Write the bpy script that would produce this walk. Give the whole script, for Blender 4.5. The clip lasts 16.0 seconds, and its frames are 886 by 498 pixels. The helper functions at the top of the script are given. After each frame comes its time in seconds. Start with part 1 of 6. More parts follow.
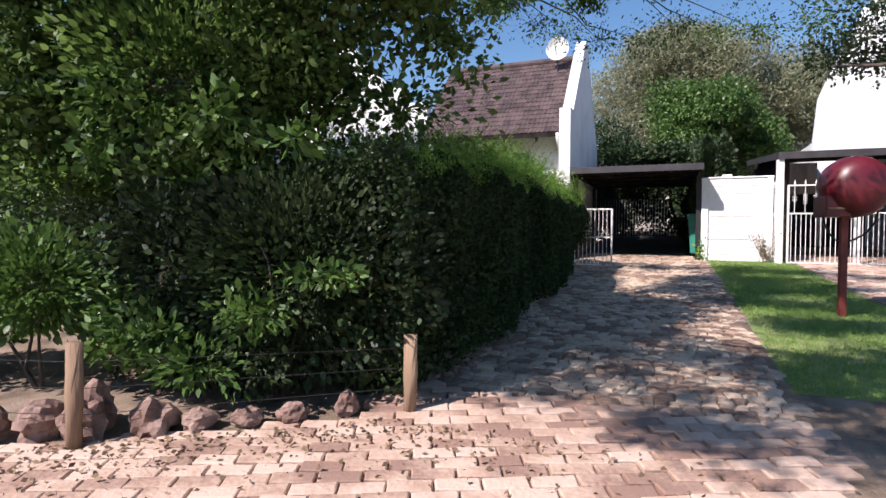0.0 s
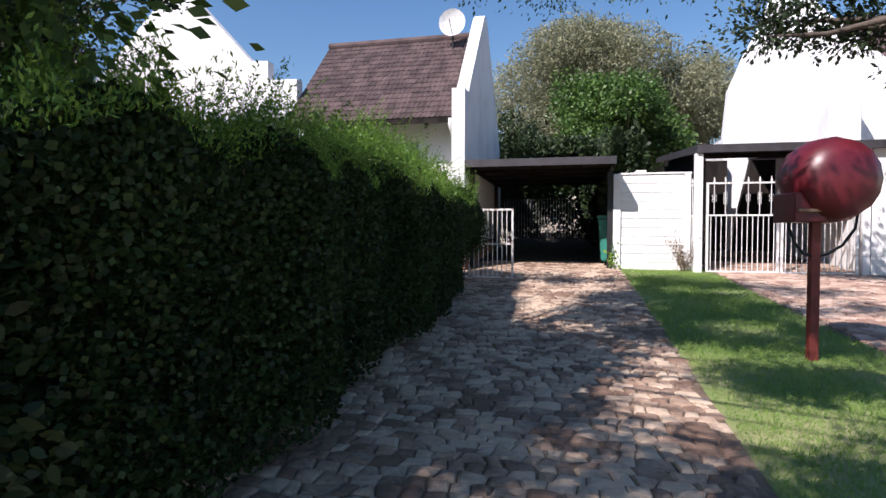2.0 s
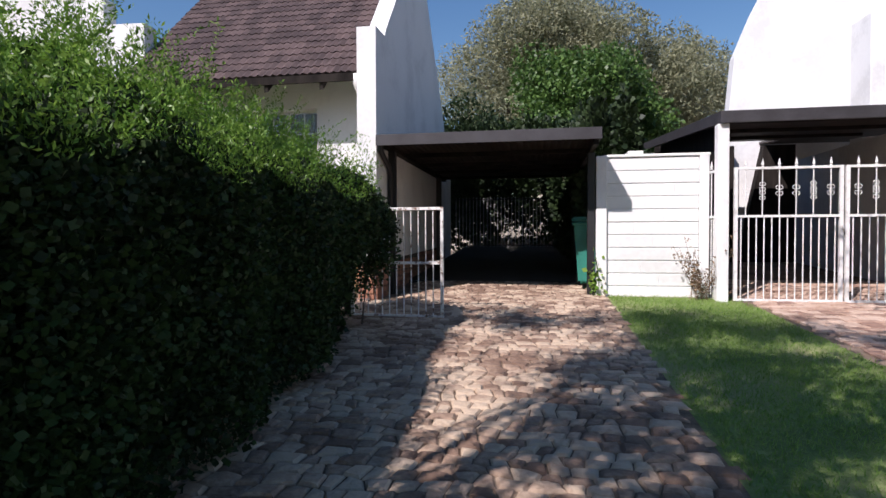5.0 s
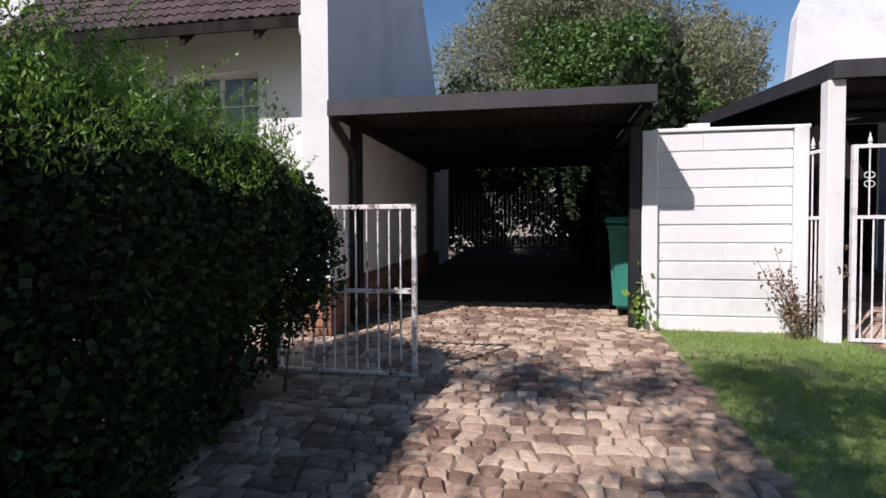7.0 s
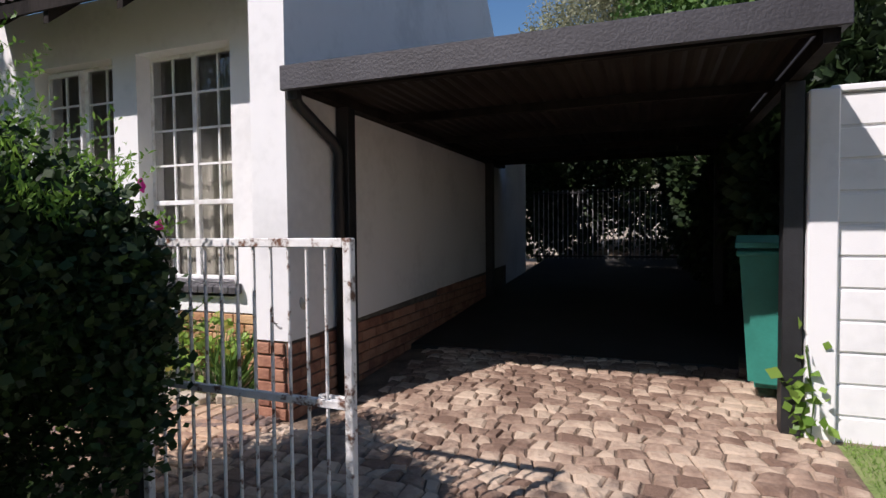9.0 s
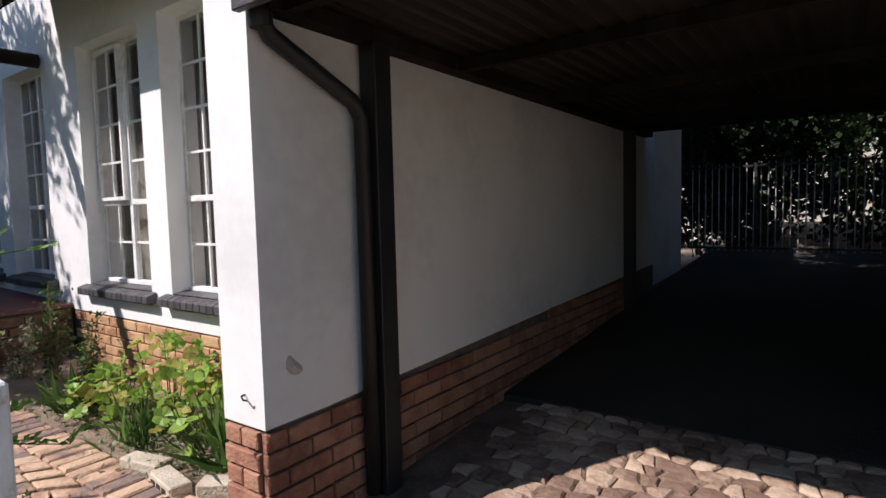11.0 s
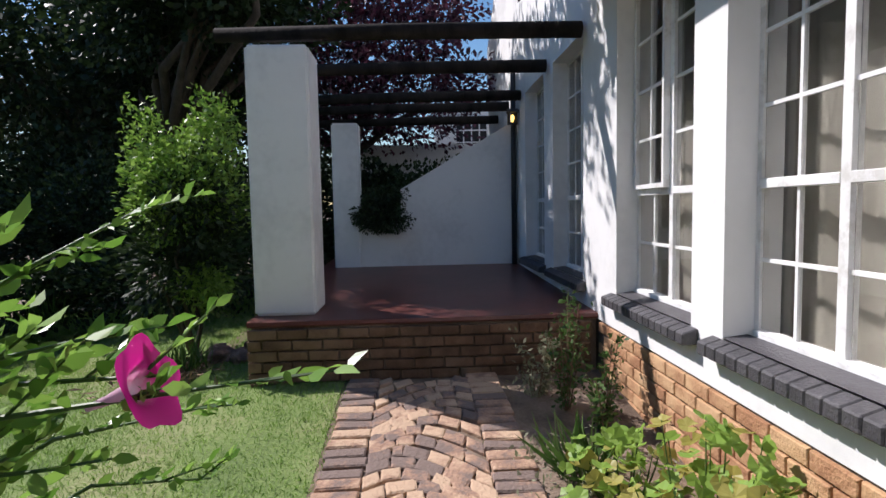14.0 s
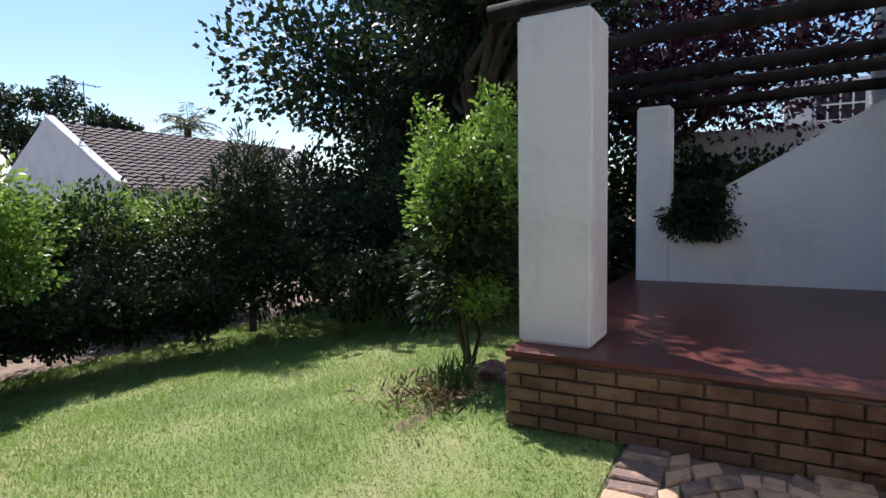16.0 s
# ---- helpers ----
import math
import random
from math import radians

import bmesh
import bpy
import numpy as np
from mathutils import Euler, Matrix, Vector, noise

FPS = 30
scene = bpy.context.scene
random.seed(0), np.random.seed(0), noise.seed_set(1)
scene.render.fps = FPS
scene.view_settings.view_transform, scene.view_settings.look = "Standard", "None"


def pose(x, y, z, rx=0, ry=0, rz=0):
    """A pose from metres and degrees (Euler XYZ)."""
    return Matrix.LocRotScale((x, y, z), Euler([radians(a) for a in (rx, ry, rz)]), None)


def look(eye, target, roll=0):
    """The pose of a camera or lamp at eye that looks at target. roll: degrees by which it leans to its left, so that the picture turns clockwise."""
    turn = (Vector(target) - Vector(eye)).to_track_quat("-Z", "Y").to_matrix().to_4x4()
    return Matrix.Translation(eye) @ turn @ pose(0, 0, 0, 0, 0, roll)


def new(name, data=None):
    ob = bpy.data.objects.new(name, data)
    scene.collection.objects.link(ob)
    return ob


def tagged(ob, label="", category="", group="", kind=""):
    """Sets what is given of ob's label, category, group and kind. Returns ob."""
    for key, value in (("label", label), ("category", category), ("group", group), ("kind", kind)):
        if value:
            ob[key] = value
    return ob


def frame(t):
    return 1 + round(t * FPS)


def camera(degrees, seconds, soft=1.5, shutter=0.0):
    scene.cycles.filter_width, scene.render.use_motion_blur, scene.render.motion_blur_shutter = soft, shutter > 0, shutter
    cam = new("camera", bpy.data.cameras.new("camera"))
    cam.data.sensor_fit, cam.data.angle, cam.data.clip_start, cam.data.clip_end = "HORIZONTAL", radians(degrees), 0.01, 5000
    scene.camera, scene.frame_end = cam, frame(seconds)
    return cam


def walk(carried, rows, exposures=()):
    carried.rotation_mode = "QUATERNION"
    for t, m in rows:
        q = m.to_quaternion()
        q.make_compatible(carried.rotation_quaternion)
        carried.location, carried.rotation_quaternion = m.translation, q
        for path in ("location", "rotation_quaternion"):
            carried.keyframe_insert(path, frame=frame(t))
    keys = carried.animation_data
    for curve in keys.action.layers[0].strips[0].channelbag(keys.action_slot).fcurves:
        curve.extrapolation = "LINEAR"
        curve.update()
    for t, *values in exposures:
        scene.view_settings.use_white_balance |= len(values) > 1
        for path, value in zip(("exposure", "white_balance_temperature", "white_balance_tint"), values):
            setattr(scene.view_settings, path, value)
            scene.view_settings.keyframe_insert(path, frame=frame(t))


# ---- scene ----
cam = camera(77.2, 16.0)
PATH = [
    (0.0, pose(2.224, -13.707, 0.606, 88.50, -0.40, 22.00)),
    (0.5, pose(2.208, -13.079, 0.606, 88.60, -0.30, 18.60)),
    (1.0, pose(2.167, -12.416, 0.658, 88.50, -0.20, 16.50)),
    (1.5, pose(2.171, -11.781, 0.711, 88.50, -0.20, 14.30)),
    (2.0, pose(2.147, -11.134, 0.732, 88.50, -0.20, 13.10)),
    (2.5, pose(2.170, -10.490, 0.753, 88.50, -0.10, 12.00)),
    (3.0, pose(2.197, -9.856, 0.784, 88.50, -0.10, 11.50)),
    (5.5, pose(2.174, -6.717, 0.900, 88.80, 0.20, 9.60)),
    (6.0, pose(2.091, -6.173, 0.953, 88.80, 0.20, 9.50)),
    (6.5, pose(2.061, -5.596, 0.984, 88.70, 0.20, 9.70)),
    (7.0, pose(2.036, -5.029, 0.994, 88.30, 0.20, 10.50)),
    (7.5, pose(2.065, -4.485, 1.079, 88.00, 0.20, 11.50)),
    (8.0, pose(2.145, -3.954, 1.152, 88.10, 0.30, 14.00)),
    (8.5, pose(2.173, -3.434, 1.194, 88.10, 0.40, 17.70)),
    (11.0, pose(1.797, -1.302, 1.361, 86.00, 1.40, 35.40)),
    (11.5, pose(1.591, -1.035, 1.376, 86.10, 1.40, 43.30)),
    (12.0, pose(1.365, -0.877, 1.388, 86.20, 1.30, 52.90)),
    (12.5, pose(1.082, -0.733, 1.397, 86.40, 1.20, 62.50)),
    (13.0, pose(0.800, -0.640, 1.382, 86.50, 1.20, 72.10)),
    (13.5, pose(0.462, -0.601, 1.394, 86.10, 1.10, 80.60)),
    (14.0, pose(0.196, -0.527, 1.407, 85.90, 1.10, 87.10)),
    (14.5, pose(-0.108, -0.423, 1.446, 85.80, 1.00, 92.80)),
    (15.0, pose(-0.373, -0.373, 1.452, 85.80, 1.10, 100.40)),
    (15.5, pose(-0.638, -0.414, 1.480, 85.90, 1.10, 109.50)),
    (16.0, pose(-0.801, -0.454, 1.474, 86.00, 0.90, 119.20)),
]
EXPOSURES = [(0.0, 0.65, 6480, 22), (3.0, 0.46, 6400, 22), (8.5, 0.05, 6400, 21), (11.0, 0.25, 6430, 20), (13.0, 0.28, 6300, 19), (14.0, 0.30, 6230, 18), (15.0, 0.36, 6280, 19), (16.0, 0.70, 6450, 20)]
walk(cam, PATH, EXPOSURES)

# ---- light ----
SUN_WAY = Vector((0.545, 0.83, -1.02)).normalized()
sun_data = bpy.data.lights.new("sun", "SUN")
sun_data.energy, sun_data.angle, sun_data.color = 5.0, radians(0.55), (1.0, 0.955, 0.89)
sun = new("sun", sun_data)
sun.matrix_world = look((-20, -30, 40), Vector((-20, -30, 40)) + SUN_WAY)
world = bpy.data.worlds.new("sky")
scene.world = world
world.use_nodes = True
wn = world.node_tree
sky = wn.nodes.new("ShaderNodeTexSky")
sky.sky_type, sky.sun_disc = "NISHITA", False
sky.sun_elevation, sky.sun_rotation = math.asin(-SUN_WAY.z), math.atan2(-SUN_WAY.x, -SUN_WAY.y)
sky.altitude, sky.air_density, sky.dust_density, sky.ozone_density = 1500, 1.6, 1.0, 3.0
deep = wn.nodes.new("ShaderNodeHueSaturation")
deep.inputs["Saturation"].default_value = 1.22
wn.links.new(sky.outputs[0], deep.inputs["Color"])
wn.links.new(deep.outputs[0], wn.nodes["Background"].inputs[0])
wn.nodes["Background"].inputs[1].default_value = 0.092


# ---- materials ----
def mat(name, colours, rough=0.8, scale=4.0, fine=60.0, bump=0.2, bump_scale=80.0, metal=0.0, per_piece=0.0, island=0.0,
        spec=0.5, rough_var=0.1, stretch=(1, 1, 1), trans=0.0):
    """A surface of two or three colours mixed by noise at two sizes, with fine relief. per_piece / island: brightness that varies piece by piece."""
    m = bpy.data.materials.new(name)
    m.use_nodes = True
    nt = m.node_tree
    n, ln = nt.nodes, nt.links.new
    b = n["Principled BSDF"]
    geo = n.new("ShaderNodeNewGeometry")
    mp = n.new("ShaderNodeMapping")
    mp.inputs["Scale"].default_value = stretch
    ln(geo.outputs["Position"], mp.inputs[0])
    n1 = n.new("ShaderNodeTexNoise")
    n1.inputs["Scale"].default_value, n1.inputs["Detail"].default_value = scale, 4
    n2 = n.new("ShaderNodeTexNoise")
    n2.inputs["Scale"].default_value, n2.inputs["Detail"].default_value = fine, 3
    for q in (n1, n2):
        ln(mp.outputs[0], q.inputs["Vector"])
    add = n.new("ShaderNodeMath")
    add.operation = "MULTIPLY_ADD"
    add.inputs[1].default_value = 0.45
    ln(n2.outputs["Fac"], add.inputs[0])
    half = n.new("ShaderNodeMath")
    half.operation = "MULTIPLY_ADD"
    half.inputs[1].default_value, half.inputs[2].default_value = 1.5, -0.47
    ln(n1.outputs["Fac"], half.inputs[0])
    ln(half.outputs[0], add.inputs[2])
    ramp = n.new("ShaderNodeValToRGB")
    e = ramp.color_ramp.elements
    cols = [(*c, 1) for c in colours]
    e[0].position, e[0].color = 0.25, cols[0]
    e[1].position, e[1].color = 0.75, cols[-1]
    if len(cols) > 2:
        for i, c in enumerate(cols[1:-1]):
            q = e.new(0.25 + 0.5 * (i + 1) / (len(cols) - 1))
            q.color = c
    fac = add.outputs[0]
    if per_piece or island:
        ob = n.new("ShaderNodeObjectInfo")
        src = ob.outputs["Random"] if per_piece else geo.outputs["Random Per Island"]
        sh = n.new("ShaderNodeMath")
        sh.operation = "MULTIPLY_ADD"
        sh.inputs[1].default_value = per_piece or island
        ln(src, sh.inputs[0])
        sh2 = n.new("ShaderNodeMath")
        sh2.operation, sh2.inputs[1].default_value = "SUBTRACT", (per_piece or island) / 2
        ln(fac, sh.inputs[2])
        ln(sh.outputs[0], sh2.inputs[0])
        fac = sh2.outputs[0]
    ln(fac, ramp.inputs[0])
    ln(ramp.outputs[0], b.inputs["Base Color"])
    b.inputs["Metallic"].default_value, b.inputs["Specular IOR Level"].default_value = metal, spec
    rr = n.new("ShaderNodeMath")
    rr.operation = "MULTIPLY_ADD"
    rr.inputs[1].default_value, rr.inputs[2].default_value = rough_var, rough - rough_var / 2
    ln(n2.outputs["Fac"], rr.inputs[0])
    ln(rr.outputs[0], b.inputs["Roughness"])
    if bump:
        n3 = n.new("ShaderNodeTexNoise")
        n3.inputs["Scale"].default_value, n3.inputs["Detail"].default_value = bump_scale, 5
        ln(mp.outputs[0], n3.inputs["Vector"])
        bp = n.new("ShaderNodeBump")
        bp.inputs["Strength"].default_value, bp.inputs["Distance"].default_value = bump, 0.02
        ln(n3.outputs["Fac"], bp.inputs["Height"])
        ln(bp.outputs[0], b.inputs["Normal"])
    if trans:
        t = n.new("ShaderNodeBsdfTranslucent")
        ln(ramp.outputs[0], t.inputs[0])
        mx = n.new("ShaderNodeMixShader")
        mx.inputs[0].default_value = trans
        ln(b.outputs[0], mx.inputs[1])
        ln(t.outputs[0], mx.inputs[2])
        ln(mx.outputs[0], n["Material Output"].inputs[0])
    return m


def leaf_mat(name, dark, light, trans=0.3, rough=0.45, island=0.9):
    return mat(name, (dark, tuple((a + b) / 2 for a, b in zip(dark, light)), light), rough=rough, scale=1.3, fine=9, bump=0, island=island, trans=trans, spec=0.4)


WHITE = mat("white_plaster", ((0.70, 0.70, 0.69), (0.80, 0.80, 0.79), (0.82, 0.82, 0.81)), 0.85, 1.2, 14, 0.05, 130)
CREAM = mat("cream_plaster", ((0.52, 0.47, 0.40), (0.60, 0.55, 0.47)), 0.88, 1.0, 18, 0.3, 50)
WHITE_METAL = mat("white_painted_steel", ((0.62, 0.61, 0.58), (0.80, 0.80, 0.79), (0.80, 0.80, 0.79)), 0.45, 9, 60, 0.1, 90)
WORN_WHITE = mat("worn_white_paint", ((0.16, 0.08, 0.05), (0.74, 0.73, 0.70), (0.80, 0.79, 0.77), (0.8, 0.8, 0.78)), 0.5, 18, 90, 0.2, 90)
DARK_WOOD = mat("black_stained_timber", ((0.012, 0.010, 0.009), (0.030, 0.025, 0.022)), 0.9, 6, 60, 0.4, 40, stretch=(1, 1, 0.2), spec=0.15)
DARK_STEEL = mat("black_painted_steel", ((0.012, 0.012, 0.013), (0.022, 0.022, 0.024)), 0.5, 5, 40, 0.1, 90)
FASCIA = mat("dark_grey_fascia_board", ((0.030, 0.028, 0.032), (0.048, 0.046, 0.052)), 0.6, 4, 40, 0.2, 60)
IRON = mat("corrugated_iron_underside", ((0.022, 0.016, 0.013), (0.048, 0.038, 0.032)), 0.6, 2, 30, 0.1, 60, metal=0.4)
BRICK = mat("red_face_brick", ((0.23, 0.10, 0.065), (0.34, 0.16, 0.10), (0.42, 0.22, 0.14)), 0.88, 7, 50, 0.5, 70, per_piece=0.5)
BRICK_J = mat("red_face_brick_far", ((0.23, 0.10, 0.065), (0.34, 0.16, 0.10), (0.42, 0.22, 0.14)), 0.88, 7, 50, 0.5, 70, island=0.5)
YBRICK = mat("golden_face_brick", ((0.36, 0.18, 0.09), (0.50, 0.29, 0.15), (0.58, 0.37, 0.2)), 0.88, 7, 50, 0.5, 70, per_piece=0.5)
YBRICK_J = mat("golden_face_brick_far", ((0.36, 0.18, 0.09), (0.50, 0.29, 0.15), (0.58, 0.37, 0.2)), 0.88, 7, 50, 0.5, 70, island=0.5)
DBRICK = mat("dark_brown_brick", ((0.10, 0.055, 0.032), (0.155, 0.088, 0.052), (0.21, 0.128, 0.08)), 0.88, 7, 50, 0.5, 70, per_piece=0.5)
MORTAR = mat("dark_mortar", ((0.09, 0.075, 0.06), (0.16, 0.135, 0.11)), 0.95, 10, 80, 0.4, 90)
PAVER = mat("worn_clay_paver", ((0.27, 0.165, 0.125), (0.44, 0.30, 0.225), (0.55, 0.41, 0.325)), 0.85, 2.2, 30, 0.45, 40, per_piece=0.55)
PAVER_J = mat("worn_clay_paver_far", ((0.27, 0.165, 0.125), (0.44, 0.30, 0.225), (0.55, 0.41, 0.325)), 0.85, 2.2, 30, 0.45, 40, island=0.55)
SETT = mat("worn_brown_sett", ((0.19, 0.12, 0.085), (0.36, 0.255, 0.185), (0.52, 0.405, 0.30)), 0.85, 2.2, 30, 0.5, 40, per_piece=0.6)
SETT_J = mat("worn_brown_sett_far", ((0.19, 0.12, 0.085), (0.36, 0.255, 0.185), (0.52, 0.405, 0.30)), 0.85, 2.2, 30, 0.5, 40, island=0.6)
SOIL = mat("sandy_soil", ((0.10, 0.07, 0.05), (0.20, 0.145, 0.10), (0.27, 0.20, 0.15)), 0.95, 3, 45, 0.6, 60)
LAWN = mat("lawn_soil_and_thatch", ((0.11, 0.17, 0.045), (0.18, 0.25, 0.07), (0.28, 0.29, 0.13)), 0.95, 1.1, 30, 0.8, 60)
GALV = mat("dull_galvanised_steel", ((0.26, 0.26, 0.26), (0.36, 0.36, 0.36)), 0.6, 6, 50, 0.1, 60)
GRASS = leaf_mat("grass_blades", (0.15, 0.27, 0.05), (0.25, 0.38, 0.09), 0.4, 0.7)
RED_FLOOR = mat("polished_red_cement", ((0.085, 0.026, 0.020), (0.12, 0.036, 0.028), (0.155, 0.052, 0.04)), 0.38, 1.5, 25, 0.1, 40)
SILL = mat("charcoal_painted_brick", ((0.045, 0.043, 0.047), (0.075, 0.072, 0.078)), 0.6, 8, 60, 0.3, 70, per_piece=0.3)
TILE = mat("brown_concrete_roof_tile", ((0.048, 0.031, 0.031), (0.075, 0.05, 0.048), (0.11, 0.074, 0.07)), 0.85, 3, 30, 0.3, 60, per_piece=0.4)
TILE_J = mat("brown_concrete_roof_tile_far", ((0.048, 0.031, 0.031), (0.075, 0.05, 0.048), (0.11, 0.074, 0.07)), 0.85, 3, 30, 0.3, 60, island=0.4)
BARK = mat("grey_brown_bark", ((0.06, 0.048, 0.038), (0.12, 0.095, 0.075)), 0.95, 6, 40, 0.9, 30, stretch=(1, 1, 0.25))
POLE = mat("weathered_gum_pole", ((0.19, 0.12, 0.075), (0.30, 0.20, 0.13)), 0.9, 5, 50, 0.5, 40, stretch=(1, 1, 0.15))
ROCK = mat("reddish_field_stone", ((0.13, 0.075, 0.06), (0.24, 0.15, 0.12), (0.32, 0.22, 0.18)), 0.92, 6, 30, 0.9, 18)
MAROON = mat("maroon_enamel", ((0.085, 0.008, 0.013), (0.13, 0.013, 0.02)), 0.38, 4, 40, 0.05, 60)
RUST = mat("red_oxide_post", ((0.13, 0.02, 0.016), (0.20, 0.035, 0.025)), 0.6, 8, 60, 0.2, 60)
BIN = mat("green_plastic", ((0.025, 0.20, 0.155), (0.035, 0.27, 0.21)), 0.5, 4, 50, 0.05, 60)
RUBBER = mat("black_rubber", ((0.012, 0.012, 0.012), (0.02, 0.02, 0.02)), 0.8, 8, 60, 0.1, 60)
SHADE_FLOOR = mat("shade_dark_concrete", ((0.022, 0.021, 0.019), (0.045, 0.042, 0.038)), 0.75, 1.2, 20, 0.3, 40)
CONCRETE = mat("pale_concrete_block", ((0.42, 0.36, 0.28), (0.56, 0.49, 0.38)), 0.92, 8, 60, 0.5, 60)
CURTAIN = mat("pale_net_curtain", ((0.21, 0.20, 0.165), (0.26, 0.25, 0.21)), 0.95, 1.5, 30, 0.1, 40)
ROOM = mat("room_paint", ((0.42, 0.40, 0.35), (0.47, 0.45, 0.40)), 0.9, 1, 20, 0.05, 40)
PINK = leaf_mat("magenta_petal", (0.62, 0.008, 0.22), (0.80, 0.02, 0.34), 0.35, 0.5, 0.2)
PETAL = bpy.data.materials.new("magenta_petal_with_pale_throat")
PETAL.use_nodes = True
pn = PETAL.node_tree
ptc, pmul, plen, pno, padd, pramp = [pn.nodes.new("ShaderNode" + q) for q in ("TexCoord", "VectorMath", "VectorMath", "TexNoise", "Math", "ValToRGB")]
pmul.operation, plen.operation, padd.operation = "MULTIPLY", "LENGTH", "MULTIPLY_ADD"
pmul.inputs[1].default_value = (1, 1, 0)
pno.inputs["Scale"].default_value = 160
padd.inputs[1].default_value = 0.010
pn.links.new(ptc.outputs["Object"], pmul.inputs[0])
pn.links.new(pmul.outputs[0], plen.inputs[0])
pn.links.new(ptc.outputs["Object"], pno.inputs["Vector"])
pn.links.new(pno.outputs["Fac"], padd.inputs[0])
pn.links.new(plen.outputs["Value"], padd.inputs[2])
pn.links.new(padd.outputs[0], pramp.inputs[0])
pe = pramp.color_ramp.elements
pe[0].position, pe[0].color = 0.009, (0.85, 0.62, 0.74, 1)
pe[1].position, pe[1].color = 0.022, (0.74, 0.012, 0.30, 1)
pb = pn.nodes["Principled BSDF"]
pb.inputs["Roughness"].default_value = 0.55
pn.links.new(pramp.outputs[0], pb.inputs["Base Color"])
ptr, pmx = pn.nodes.new("ShaderNodeBsdfTranslucent"), pn.nodes.new("ShaderNodeMixShader")
pmx.inputs[0].default_value = 0.35
pn.links.new(pramp.outputs[0], ptr.inputs[0])
pn.links.new(pb.outputs[0], pmx.inputs[1])
pn.links.new(ptr.outputs[0], pmx.inputs[2])
pn.links.new(pmx.outputs[0], pn.nodes["Material Output"].inputs[0])
PINK_PALE = leaf_mat("pale_pink_throat", (0.80, 0.45, 0.62), (0.85, 0.6, 0.72), 0.35, 0.5, 0.2)
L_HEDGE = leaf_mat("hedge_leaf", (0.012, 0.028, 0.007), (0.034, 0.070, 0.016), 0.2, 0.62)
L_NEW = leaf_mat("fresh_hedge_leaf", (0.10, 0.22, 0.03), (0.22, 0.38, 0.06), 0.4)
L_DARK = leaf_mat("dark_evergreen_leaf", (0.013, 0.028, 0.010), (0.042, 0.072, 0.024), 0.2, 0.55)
L_STREET = leaf_mat("street_tree_leaf", (0.045, 0.095, 0.02), (0.15, 0.24, 0.06), 0.45)
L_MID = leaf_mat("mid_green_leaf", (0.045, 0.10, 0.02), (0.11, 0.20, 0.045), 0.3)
L_GREY = leaf_mat("grey_green_leaf", (0.20, 0.215, 0.12), (0.37, 0.375, 0.245), 0.4, 0.7)
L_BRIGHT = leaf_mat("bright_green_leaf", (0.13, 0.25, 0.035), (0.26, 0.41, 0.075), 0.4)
L_VINE = leaf_mat("glossy_vine_leaf", (0.11, 0.25, 0.03), (0.25, 0.43, 0.075), 0.45, 0.35)
L_PURPLE = leaf_mat("dark_purple_leaf", (0.035, 0.012, 0.022), (0.11, 0.03, 0.055), 0.3)
L_PALM = leaf_mat("palm_leaf", (0.045, 0.075, 0.03), (0.10, 0.14, 0.06), 0.2)
L_DRY = leaf_mat("dry_leaf_litter", (0.13, 0.085, 0.05), (0.26, 0.18, 0.11), 0.1, 0.8)

glass = bpy.data.materials.new("window_glass")
glass.use_nodes = True
gb = glass.node_tree.nodes["Principled BSDF"]
gb.inputs["Transmission Weight"].default_value, gb.inputs["Roughness"].default_value, gb.inputs["IOR"].default_value = 1.0, 0.01, 1.45
lamp_glow = bpy.data.materials.new("lit_lamp")
lamp_glow.use_nodes = True
lb = lamp_glow.node_tree.nodes["Principled BSDF"]
lb.inputs["Emission Color"].default_value, lb.inputs["Emission Strength"].default_value = (1.0, 0.62, 0.12, 1), 3.0
lb.inputs["Base Color"].default_value = (0.8, 0.5, 0.1, 1)


# ---- mesh helpers ----
def link(name, bm, material, parent=None, label="", smooth=False):
    me = bpy.data.meshes.new(name)
    bm.normal_update()
    bm.to_mesh(me)
    bm.free()
    for q in (material if isinstance(material, (list, tuple)) else [material]):
        me.materials.append(q)
    if smooth:
        me.polygons.foreach_set("use_smooth", [True] * len(me.polygons))
    ob = new(name, me)
    if parent is not None:
        ob.parent = parent
    if label:
        tagged(ob, label)
    return ob


def part(name, bm, material, parent, label="", smooth=False):
    return link(name, bm, material, parent, label, smooth)


def thing(name, at, label, category, group="", kind="", rz=0.0):
    e = new(name)
    e.matrix_basis = pose(*at, 0, 0, rz)
    e.empty_display_size = 0.1
    return tagged(e, label, category, group, kind)


def box(bm, x0, x1, y0, y1, z0, z1, bevel=0.0, jitter=0.0):
    m = Matrix.LocRotScale(((x0 + x1) / 2, (y0 + y1) / 2, (z0 + z1) / 2), None, (x1 - x0, y1 - y0, z1 - z0))
    r = bmesh.ops.create_cube(bm, size=1, matrix=m)
    if jitter:
        for v in r["verts"]:
            v.co += Vector([random.uniform(-jitter, jitter) for _ in range(3)])
    if bevel:
        ed = list({e for v in r["verts"] for e in v.link_edges})
        bmesh.ops.bevel(bm, geom=ed, offset=bevel, segments=1, affect="EDGES")
    return r


def boxed(*a, **k):
    bm = bmesh.new()
    box(bm, *a, **k)
    return bm


